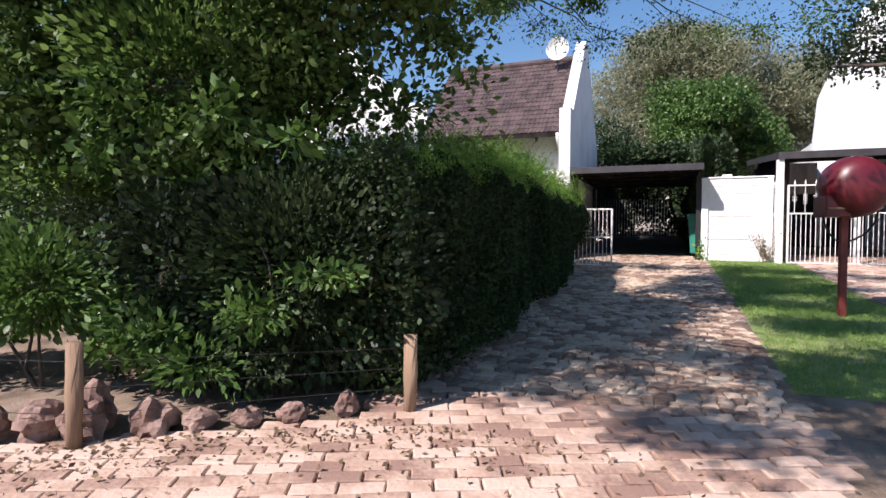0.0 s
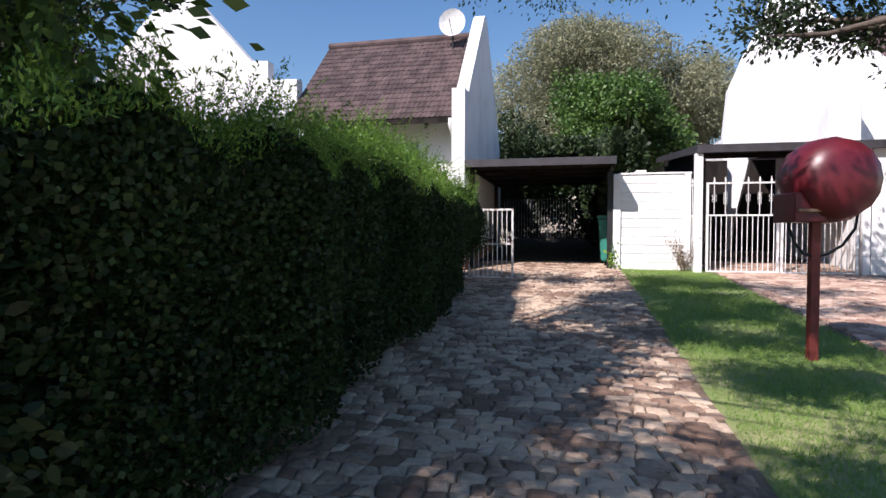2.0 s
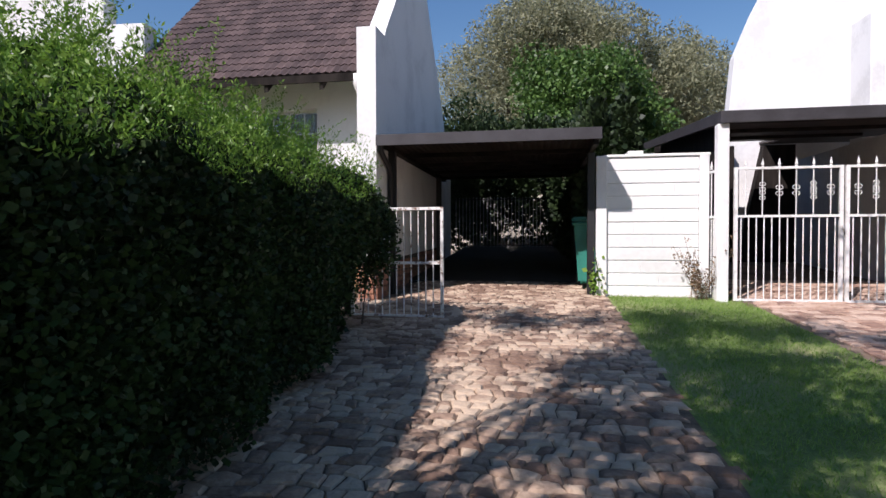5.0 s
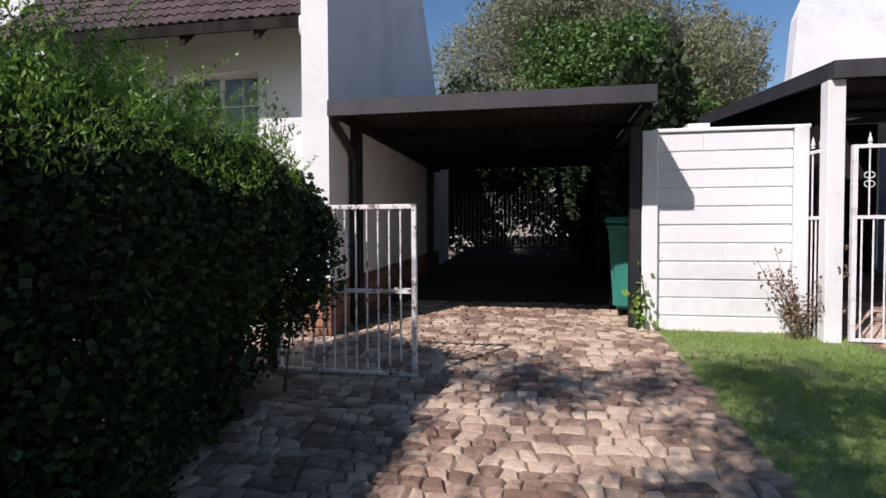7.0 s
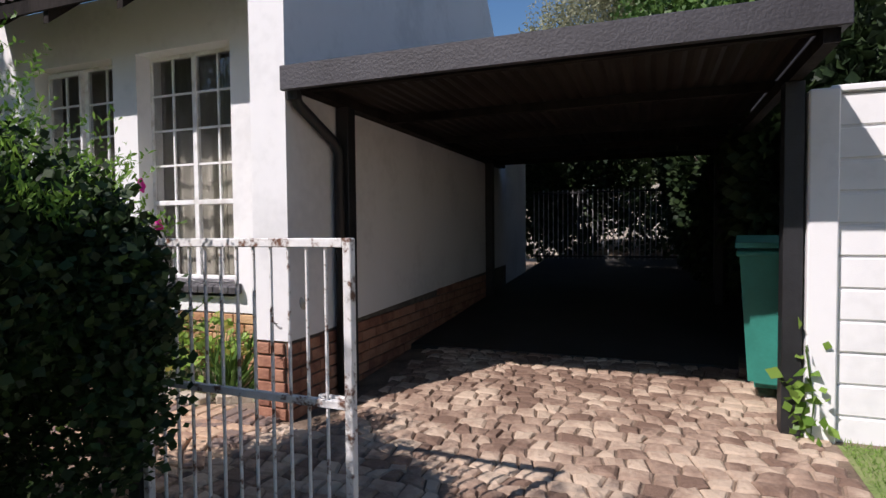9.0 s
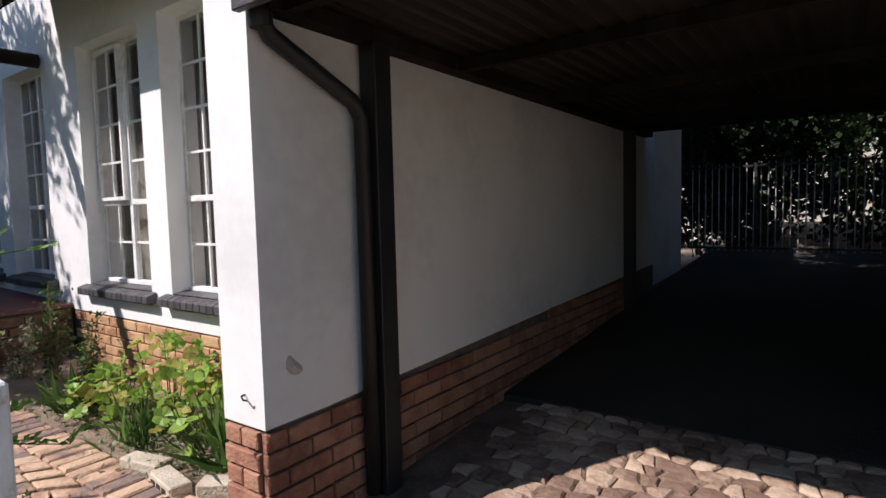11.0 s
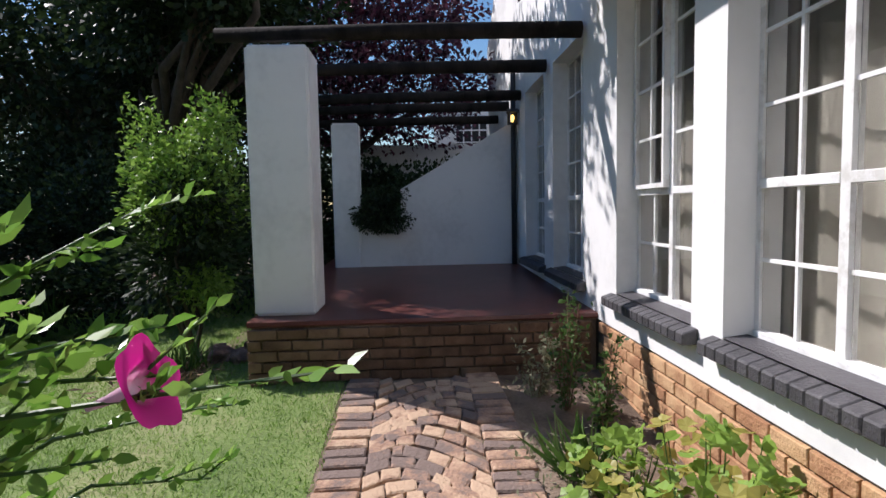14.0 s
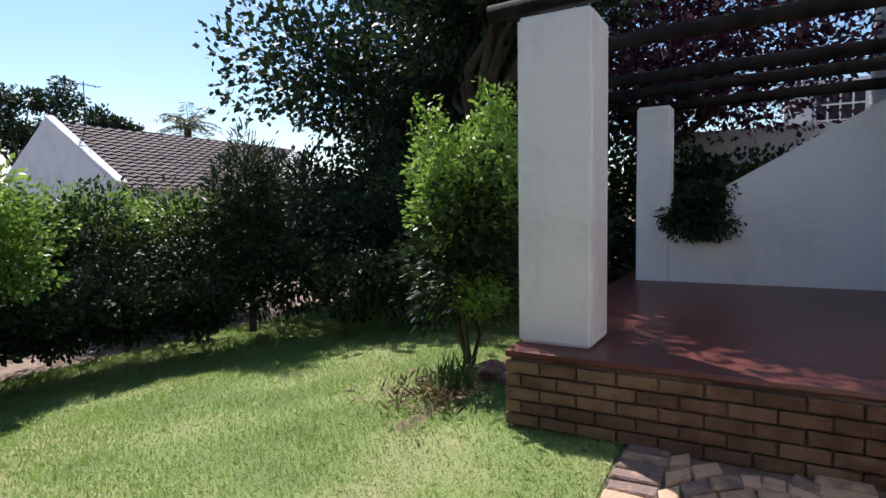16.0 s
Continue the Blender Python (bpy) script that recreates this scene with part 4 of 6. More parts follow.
leaf_cloud("fresh_spray", P, 0.031, L_NEW, hedge, ways=W, slim=0.2, spread=0.3, seed=44, label="fresh light green shoots")
for i in range(46):
    yy = -10.1 + i * 0.19
    ee = float(hedge_edge(np.array(yy)))
    xx = ee - random.uniform(0.2, 0.9)
    part("stem", tubed([(xx - HX, yy - HY, zg(yy) - 0.1), (xx - HX + random.uniform(-0.1, 0.1), yy - HY + random.uniform(-0.15, 0.15), zg(yy) + 0.5), (xx - HX + random.uniform(-0.1, 0.2), yy - HY + random.uniform(-0.2, 0.2), 1.05)], [0.018, 0.014, 0.006], 5), BARK, hedge)

# flowering shrub at the garden gate, with long leafy shoots
vine = thing("flowering_shrub", (-0.40, -1.45, 0), "leafy shrub with magenta trumpet flowers beside the gate", "shrub")
VS = [(-0.06, 0.0, 0.75, 0.34, 0.36, 0.55), (0.15, 0.10, 1.2, 0.32, 0.34, 0.38), (0.0, -0.2, 1.1, 0.32, 0.36, 0.48)]
blobs("foliage", vine, VS + [(0.12, 0.36, 1.24, 0.16, 0.20, 0.09), (0.12, 0.33, 1.08, 0.16, 0.18, 0.07), (0.10, 0.34, 1.40, 0.14, 0.14, 0.06)], 0.036, L_VINE, 12000, 21, shell=0.7, slim=0.25, oval=True)
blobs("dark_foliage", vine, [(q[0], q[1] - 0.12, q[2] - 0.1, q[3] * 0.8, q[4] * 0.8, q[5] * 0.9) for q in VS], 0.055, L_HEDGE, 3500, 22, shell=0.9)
SHOOTS = [((0.10, 0.25, 1.10), (0.10, 0.55, 1.26), (0.12, 0.70, 1.27)), ((0.0, 0.25, 1.0), (-0.05, 0.5, 1.15), (-0.12, 0.66, 1.16)), ((0.2, 0.2, 1.35), (0.24, 0.38, 1.46), (0.18, 0.48, 1.50)),
          ((0.1, 0.3, 0.8), (0.10, 0.55, 0.98), (0.02, 0.72, 1.0)), ((0.3, 0.3, 0.75), (0.40, 0.55, 0.80), (0.42, 0.78, 0.72)), ((0.4, 0.25, 0.7), (0.5, 0.42, 0.80), (0.5, 0.60, 0.86)),
          ((-0.1, 0.2, 1.2), (-0.12, 0.45, 1.35), (-0.2, 0.55, 1.42)), ((0.2, 0.3, 0.5), (0.3, 0.55, 0.60), (0.32, 0.75, 0.50)), ((-0.1, 0.2, 0.9), (-0.2, 0.45, 1.02), (-0.25, 0.6, 1.0))]
SHOOTS += [((0.10, 0.30, 1.46), (0.16, 0.40, 1.52), (0.19, 0.47, 1.57)), ((0.06, 0.30, 1.36), (0.12, 0.42, 1.385), (0.15, 0.55, 1.41)), ((0.05, 0.28, 1.30), (0.12, 0.44, 1.345), (0.15, 0.57, 1.375)),
           ((0.05, 0.25, 1.20), (0.12, 0.48, 1.27), (0.15, 0.66, 1.31)), ((0.08, 0.30, 1.22), (0.13, 0.52, 1.235), (0.14, 0.80, 1.27)), ((0.05, 0.25, 1.14), (0.12, 0.46, 1.18), (0.16, 0.64, 1.21)),
           ((0.10, 0.25, 1.05), (0.16, 0.46, 1.10), (0.18, 0.60, 1.08)), ((0.10, 0.25, 0.95), (0.18, 0.45, 1.0), (0.22, 0.62, 0.97))]
P, W = [], []
rs_ = random.Random(88)
for sh in SHOOTS:
    part("shoot", tubed(sh, [0.004, 0.003, 0.0015], 5), L_MID, vine)
    a, b, c = [Vector(q) for q in sh]
    for tw in range(6):
        u = 0.1 + 0.85 * tw / 5
        p0 = a.lerp(b, u * 2) if u < 0.5 else b.lerp(c, u * 2 - 1)
        way_ = Vector((rs_.uniform(-0.6, 0.6), rs_.uniform(0.3, 1.0), rs_.uniform(-0.1, 0.7))).normalized()
        ln_ = rs_.uniform(0.04, 0.10)
        part("twig", tubed([p0, p0 + way_ * ln_], [0.0018, 0.001], 4), L_MID, vine)
        for k in range(8):
            P.append(p0 + way_ * ln_ * (0.2 + 0.8 * k / 7))
            W.append(tuple(way_ * 0.5 + Vector(((-1) ** k * 0.45, 0.1, 0.25 * rs_.random()))))
    for k in range(16):
        u = 0.1 + 0.9 * k / 15
        P.append(a.lerp(b, u * 2) if u < 0.5 else b.lerp(c, u * 2 - 1))
        W.append(((-1) ** k * 0.6, 0.5, 0.4 * rs_.random()))
leaf_cloud("shoot_foliage", P, 0.027, L_VINE, vine, ways=W, slim=0.25, seed=31, spread=0.35, oval=True)
part("stem", tubed([(0, 0, -0.1), (0.05, 0.05, 0.5), (0.1, 0.1, 1.1)], [0.02, 0.014, 0.006], 6), BARK, vine)


def trumpet(at, way, size):
    f = new("flower")
    f.parent = vine
    f.matrix_basis = Matrix.Translation(at) @ Vector(way).to_track_quat("Z", "Y").to_matrix().to_4x4()
    tagged(f, "magenta trumpet flower with a pale throat")

    def lathe(prof, n=30):
        bm = bmesh.new()
        rings = []
        for r, h in prof:
            lobe = 0.10 * max(0, r - 0.030) / 0.026
            rings.append([bm.verts.new((r * k * math.cos(2 * math.pi * t / n), r * k * math.sin(2 * math.pi * t / n), h * 0.055 - 0.05 - 0.004 * lobe * 10 * (1 - math.cos(10 * math.pi * t / n)) / 2)) for t, k in ((t, 1 + lobe * (math.cos(10 * math.pi * t / n) - 0.3)) for t in range(n))])
        for a, b in zip(rings, rings[1:]):
            for t in range(n):
                bm.faces.new((a[t], a[(t + 1) % n], b[(t + 1) % n], b[t]))
        bmesh.ops.scale(bm, verts=bm.verts, vec=Vector((size, size, size)) / 0.055)
        return bm

    part("tube", lathe([(0.004, -0.5), (0.006, 0.0), (0.009, 0.35), (0.013, 0.55)]), PINK_PALE, f, "pale pink tube", smooth=True)
    part("petals", lathe([(0.0004, 0.5), (0.013, 0.55), (0.022, 0.74), (0.034, 0.89), (0.047, 0.99), (0.056, 1.02)]), PETAL, f, smooth=True)


trumpet((0.235, 0.525, 1.455), (0.90, 0.35, 0.10), 0.036)
trumpet((0.135, 0.700, 1.268), (0.06, 0.92, 0.36), 0.040)

# belt of shrubs and trees along the street
belt = thing("street_shrub", (-2.4, -11.0, -0.65), "bright sunlit shrub spilling over a wire fence", "shrub")
blobs("foliage", belt, [(0.0, 0.1, 0.85, 0.75, 0.4, 0.42), (-1.2, 0.0, 0.75, 0.8, 0.5, 0.55), (0.8, 0.35, 0.55, 0.5, 0.3, 0.3)], 0.075, L_MID, 8000, 41, shell=0.6, slim=0.3, ways_k=0.3, oval=True)
limbs(belt, (0, 0.2, -0.1), [(0.2, 0.1, 0.8), (-0.8, 0.1, 0.8), (-0.3, 0.2, 0.9)], 0.02, 7, "stem")
belt2 = thing("street_shrub", (-0.5, -10.55, -0.62), "dark broadleaf shrub with sprays coloured as sunlit at its foot", "shrub")
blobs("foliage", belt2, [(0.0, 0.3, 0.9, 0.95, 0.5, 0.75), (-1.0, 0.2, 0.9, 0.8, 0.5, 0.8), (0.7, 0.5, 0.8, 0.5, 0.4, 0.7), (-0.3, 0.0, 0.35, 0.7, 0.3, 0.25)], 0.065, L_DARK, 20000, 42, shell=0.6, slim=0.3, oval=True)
# sprays in a lighter leaf colour stand for sun on the dark shrub
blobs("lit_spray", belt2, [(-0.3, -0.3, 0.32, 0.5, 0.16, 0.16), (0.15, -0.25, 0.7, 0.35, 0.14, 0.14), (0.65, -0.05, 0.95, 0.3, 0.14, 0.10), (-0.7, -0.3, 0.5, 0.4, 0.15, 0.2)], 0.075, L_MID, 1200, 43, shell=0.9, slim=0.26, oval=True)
limbs(belt2, (0, 0.3, -0.1), [(0.3, 0.2, 1.2), (-0.7, 0.3, 1.1), (-0.2, 0.2, 1.3), (0.6, 0.4, 1.1)], 0.025, 8, "stem")

tree("street_tree", (-1.9, -9.6, -0.6), "dark broadleaf tree rising over the street hedge", 2.1, 0.13,
     [(-0.2, -0.2, 2.6, 1.0, 0.9, 0.8), (0.9, 0.1, 2.7, 0.8, 0.8, 0.8), (-1.4, -0.7, 3.0, 1.0, 0.8, 1.0), (1.3, -0.2, 3.6, 0.8, 0.8, 0.7), (-0.2, 0.2, 3.9, 1.2, 1.0, 0.9), (-1.7, -1.0, 4.2, 0.9, 0.9, 0.9), (0.4, -0.4, 1.9, 0.8, 0.6, 0.5), (-1.0, 0.2, 1.9, 0.9, 0.6, 0.6), (-1.7, -0.6, 2.4, 0.8, 0.7, 1.0), (0.8, 0.4, 4.6, 1.0, 1.0, 0.7), (2.0, 0.3, 3.3, 0.6, 0.7, 0.45), (1.9, 0.2, 3.9, 0.7, 0.7, 0.5), (1.6, 0.3, 4.5, 0.9, 0.9, 0.6)],
     0.085, L_STREET, 50000, 51, lean=(0.2, 0.1), shell=0.75, slim=0.3, ways_k=0.0, oval=True)
# small masses of another leaf material paint sunlit patches onto the crown
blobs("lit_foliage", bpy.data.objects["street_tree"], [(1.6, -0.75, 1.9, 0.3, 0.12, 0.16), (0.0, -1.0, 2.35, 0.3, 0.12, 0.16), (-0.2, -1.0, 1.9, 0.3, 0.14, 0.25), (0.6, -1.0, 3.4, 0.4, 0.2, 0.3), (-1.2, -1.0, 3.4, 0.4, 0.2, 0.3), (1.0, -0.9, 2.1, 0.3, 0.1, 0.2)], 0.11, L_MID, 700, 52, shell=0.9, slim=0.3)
blobs("sparse_foliage", bpy.data.objects["street_tree"], [(2.0, 0.2, 2.3, 0.7, 0.5, 0.5), (1.5, 0.1, 2.5, 0.7, 0.5, 0.6), (2.3, 0.6, 2.9, 0.5, 0.5, 0.4), (0.9, 0.2, 2.4, 0.7, 0.6, 0.6)], 0.085, L_STREET, 2400, 53, shell=1.0, slim=0.3)
# thin feathery canopy arching over the drive
CAN = []
rr = random.Random(12)
for i in range(112):
    cx, cy = rr.uniform(-1.6, 6.0), rr.uniform(-4.6, 5.3)
    CAN.append((cx, cy, 5.2 + 0.45 * rr.uniform(-1, 1) - 0.05 * cx, rr.uniform(0.22, 0.6), rr.uniform(0.22, 0.6), 0.28))
for i in range(34):
    low = i < 18
    cx, cy = (rr.uniform(0.6, 4.1), rr.uniform(-4.6, -2.0)) if low else (rr.uniform(2.9, 4.5), rr.uniform(2.2, 5.4))
    CAN.append((cx, cy, 5.2 + 0.4 * rr.uniform(-1, 1) - 0.05 * cx, rr.uniform(0.3, 0.6), rr.uniform(0.3, 0.6), 0.25))
for i in range(30):
    CAN.append((rr.uniform(2.6, 4.6), rr.uniform(-1.5, 4.0), 5.0 + 0.4 * rr.uniform(-1, 1), rr.uniform(0.3, 0.55), rr.uniform(0.3, 0.55), 0.25))
HANG = [(3.6, 4.2, 3.95, 0.5, 0.4, 0.22), (4.6, 4.4, 4.1, 0.55, 0.45, 0.25), (5.6, 4.6, 4.0, 0.6, 0.5, 0.28), (2.8, 3.6, 4.1, 0.4, 0.4, 0.22), (6.4, 5.0, 4.15, 0.5, 0.5, 0.25), (4.2, 5.6, 4.35, 0.6, 0.5, 0.25), (5.2, 5.8, 4.45, 0.5, 0.5, 0.22), (3.0, 4.9, 4.4, 0.5, 0.4, 0.2)]
st = thing("shade_tree", (-2.3, -9.7, -0.6), "tall feathery shade tree arching over the drive", "tree")
part("trunk", tubed([(0, 0, -0.3), (0.1, 0.05, 1.4), (0.3, 0.1, 2.6), (0.6, 0.2, 3.8)], [0.16, 0.13, 0.11, 0.09], 12), BARK, st, smooth=True)
limbs(st, (0.6, 0.2, 3.8), [c[:3] for c in CAN[::3]], 0.030, 61)
limbs(st, (1.6, 1.2, 4.9), [c[:3] for c in HANG], 0.022, 62)
limbs(st, (0.6, 0.2, 3.8), [(1.6, 1.2, 4.9)], 0.06, 63)
blobs("crown", st, CAN, 0.065, L_MID, 145000, 61, shell=1.0, slim=0.28, lump=0.4)
blobs("hanging_foliage", st, HANG, 0.055, L_MID, 3000, 64, shell=0.95, slim=0.22, lump=0.5, droop=0.4)
# limb of a tree that hangs in from the neighbour's side
# the ring of masses is an unseen crown, added to block sky light
tree("verge_tree", (8.2, -5.7, -0.4), "dark-leaved tree whose limbs hang over the verge", 3.0, 0.15,
     [(-3.5, 3.0, 3.85, 0.5, 0.4, 0.22), (-2.9, 3.3, 3.95, 0.5, 0.4, 0.22), (-3.2, 2.6, 4.2, 0.5, 0.5, 0.25), (-2.5, 2.8, 3.7, 0.45, 0.4, 0.2), (-2.0, 3.1, 3.9, 0.5, 0.4, 0.25), (-3.4, 3.2, 4.1, 0.75, 0.6, 0.45), (-2.4, 3.0, 4.0, 0.8, 0.7, 0.5), (-3.0, 2.6, 4.7, 0.9, 0.8, 0.5), (-1.6, 2.6, 4.2, 0.9, 0.9, 0.7), (-0.5, 1.5, 4.8, 1.4, 1.3, 0.9), (-1.2, 3.4, 3.6, 0.7, 0.6, 0.5), (-2.0, 1.5, 5.0, 1.0, 1.0, 0.6)] + ring(16, 0.9, 1.8, 6.4, 2.9, 3.4, 2.0, 1.4, 33),
     0.085, L_DARK, 62000, 65, lean=(-0.6, 0.5), shell=0.9, slim=0.28)

# behind the house
tree("olive_tree", (4.0, 21.0, 0.8), "large grey-green tree behind the carport", 2.5, 0.4, ring(60, 0.2, 0, 6.8, 6.5, 4.5, 5.6, 2.0, 3), 0.19, L_GREY, 260000, 71, shell=0.35, slim=0.17, lump=0.25, ways_k=0.0)
tree("fig_tree", (3.7, 12.4, 0.7), "bright green broadleaf tree in the back yard", 2.0, 0.18, ring(30, 0, -0.6, 4.2, 2.3, 3.2, 2.1, 1.05, 4), 0.14, L_MID, 62000, 72, shell=0.6, slim=0.36, ways_k=0.0)
for k, (sx, sy, sr, sz) in enumerate(((-1.0, 10.4, 1.3, 3.4), (0.6, 10.8, 1.3, 3.6), (2.2, 10.6, 1.2, 3.2), (-2.6, 11.0, 1.4, 3.4), (0.2, 9.9, 0.7, 3.7), (2.9, 7.6, 0.6, 2.9), (-0.6, 12.0, 1.5, 4.8), (2.95, 6.2, 0.45, 2.6), (3.19, 2.5, 0.26, 2.3), (3.20, 3.2, 0.25, 2.5), (3.19, 3.9, 0.26, 2.4), (3.19, 4.7, 0.26, 2.6), (3.1, 5.5, 0.36, 2.7))):
    s = thing("yard_shrub", (sx, sy, 0.6), "dark leafy shrub in the shaded back yard", "shrub", "back yard shrubs")
    blobs("foliage", s, [(0, 0, sz * 0.5, sr, sr, sz * 0.55), (0.4, -0.3, sz * 0.75, sr * 0.7, sr * 0.7, sz * 0.3)], 0.11, L_DARK, 9000, 80 + k, shell=0.8)
    limbs(s, (0, 0, -0.1), [(0.2, 0, sz * 0.7), (-0.4, 0.2, sz * 0.6)], 0.03, 5 + k, "stem")

tree("yard_tree", (2.9, 8.6, 0.6), "low spreading dark tree over the shaded back yard", 2.0, 0.10, [(-2.3 + 0.75 * (k % 4), -2.5 + 0.95 * (k // 4), 2.55 + 0.1 * (k % 3), 0.75, 0.75, 0.3) for k in range(12)], 0.12, L_DARK, 20000, 77, shell=1.0, slim=0.34)

# garden: bush beside the column, border shrubs, big trees
cb = thing("garden_bush", (-5.6, -2.85, 0), "sunlit laurel bush with upright shoots beside the column", "shrub")
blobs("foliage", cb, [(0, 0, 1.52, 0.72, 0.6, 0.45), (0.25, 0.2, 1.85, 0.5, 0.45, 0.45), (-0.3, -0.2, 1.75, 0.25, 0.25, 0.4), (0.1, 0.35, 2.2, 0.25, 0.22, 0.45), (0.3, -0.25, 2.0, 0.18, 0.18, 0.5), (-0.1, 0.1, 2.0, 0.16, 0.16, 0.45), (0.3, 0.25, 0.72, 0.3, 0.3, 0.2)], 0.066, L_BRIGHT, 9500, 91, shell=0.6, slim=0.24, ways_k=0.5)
# shade in the lower half of the bush is painted with near-black leaves
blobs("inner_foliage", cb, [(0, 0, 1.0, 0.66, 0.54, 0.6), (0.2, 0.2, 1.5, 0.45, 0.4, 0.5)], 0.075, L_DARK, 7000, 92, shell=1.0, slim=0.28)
limbs(cb, (0, 0, -0.1), [(0.1, 0.1, 1.4), (-0.2, 0, 1.2), (0.25, 0.3, 2.0), (0.3, -0.2, 1.9)], 0.028, 9, "stem")

BORDER = [(-7.6, -4.2, 1.0, 1.0), (-8.4, -3.0, 1.1, 1.6), (-7.2, -5.4, 0.7, 0.8), (-6.9, -6.6, 0.8, 1.0), (-6.4, -7.9, 0.9, 1.8), (-5.2, -8.6, 0.9, 1.9), (-4.2, -8.7, 0.8, 1.7), (-3.3, -8.4, 0.8, 1.7), (-8.6, -5.6, 1.2, 2.2), (-7.8, -7.4, 1.1, 2.4), (-2.4, -8.6, 0.7, 1.6), (-3.3, -7.6, 0.5, 0.7), (-4.1, -7.6, 0.55, 0.6), (-4.9, -7.4, 0.55, 0.65), (-5.7, -7.05, 0.55, 0.65)]
for k, (sx, sy, sr, sz) in enumerate(BORDER):
    s = thing("border_shrub", (sx, sy, 0 if sy > -7 else -0.12), "dense shrub in the shaded garden border", "shrub", "garden border shrubs")
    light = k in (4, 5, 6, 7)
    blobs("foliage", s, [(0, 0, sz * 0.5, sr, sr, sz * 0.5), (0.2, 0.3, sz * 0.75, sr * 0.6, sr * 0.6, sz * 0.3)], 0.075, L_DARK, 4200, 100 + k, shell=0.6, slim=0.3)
    # sun on these tops is put in as a cap of brighter leaves
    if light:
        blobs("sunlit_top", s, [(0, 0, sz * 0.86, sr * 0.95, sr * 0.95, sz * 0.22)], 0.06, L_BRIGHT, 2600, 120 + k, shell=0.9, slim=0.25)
    limbs(s, (0, 0, -0.15), [(0.2, 0.1, sz * 0.7), (-0.3, 0, sz * 0.6), (0, -0.2, sz * 0.7)], 0.022, 15 + k, "stem")
con = thing("feathery_conifer", (-6.6, -7.0, -0.1), "dark upright feathery conifer in the border", "tree")
part("trunk", tubed([(0, 0, -0.2), (0, 0, 1.2), (0.05, 0, 2.3)], [0.06, 0.05, 0.02], 8), BARK, con)
blobs("crown", con, [(0, 0, 1.1, 0.55, 0.5, 0.9), (0.1, 0.1, 2.0, 0.35, 0.35, 0.8), (-0.25, 0.1, 1.7, 0.3, 0.3, 0.8), (0.3, -0.2, 1.6, 0.3, 0.3, 0.75)], 0.16, L_DARK, 6500, 140, shell=0.8, slim=0.07, spread=0.5)
gt = thing("grass_tuft", (-7.0, -5.2, 0), "tuft of long strappy grass in the border", "plant")
leaf_cloud("tuft", rg.normal(0, 0.12, (160, 3)) * np.array([1, 1, 0.1]), 0.55, L_MID, gt, ways=np.tile([0, 0, 1.0], (160, 1)), slim=0.02, spread=0.5, seed=141)
tree("garden_tree", (-14.0, -7.9, -0.3), "large dark evergreen tree closing the garden", 2.4, 0.28, ring(26, 0.3, 0, 6.3, 4.0, 3.2, 4.2, 1.7, 31), 0.17, L_DARK, 52000, 151, shell=0.75, slim=0.34)
tree("garden_tree", (-9.0, -4.4, 0), "dark tree shading the veranda", 2.4, 0.16, [(1.3, 1.1, 4.9, 1.0, 0.9, 0.7), (0.9, 1.6, 5.4, 1.2, 1.2, 0.7), (2.2, 1.4, 4.6, 0.8, 0.8, 0.5), (1.5, 1.5, 4.2, 0.9, 0.9, 0.5), (0.3, 0.2, 4.4, 1.6, 1.5, 1.0), (1.0, 0.9, 4.9, 1.2, 1.1, 0.8), (-0.6, -0.4, 5.0, 1.5, 1.4, 1.0), (0.4, 0.0, 5.8, 1.4, 1.4, 0.8), (-0.8, 0.6, 3.4, 1.2, 1.2, 0.8), (-1.5, -1.0, 4.0, 1.3, 1.3, 1.0), (0.6, 1.9, 4.6, 1.0, 1.0, 0.6), (1.0, 2.3, 6.2, 0.9, 0.8, 0.5), (1.9, 2.7, 5.9, 0.7, 0.7, 0.4), (-0.2, 2.0, 6.6, 1.0, 0.9, 0.5), (2.5, 2.3, 6.3, 0.7, 0.7, 0.4), (3.0, 3.0, 5.6, 0.5, 0.5, 0.3), (0.4, 3.0, 5.4, 0.6, 0.6, 0.4)], 0.11, L_DARK, 44000, 155, shell=0.8, slim=0.32)
for k, (sx, sy, sr, sz) in enumerate(((-10.5, -6.8, 1.7, 3.4), (-9.8, -8.6, 1.5, 2.8), (-8.4, -10.4, 1.4, 1.9), (-11.2, -4.2, 1.4, 3.0), (-12.5, -8.0, 2.0, 4.2), (-6.8, -10.6, 1.2, 1.7))):
    q_ = thing("background_shrub", (sx, sy, -0.2), "tall dark shrub behind the garden border", "shrub", "background shrubs")
    blobs("foliage", q_, ring(6, 0, 0, sz * 0.5, sr * 0.6, sr * 0.6, sz * 0.4, sr * 0.75, 200 + k), 0.12, L_DARK, 9000, 210 + k, shell=0.7, slim=0.34)
    limbs(q_, (0, 0, -0.1), [(0.4, 0.2, sz * 0.6), (-0.5, 0, sz * 0.7), (0, -0.4, sz * 0.6)], 0.05, 25 + k, "stem")
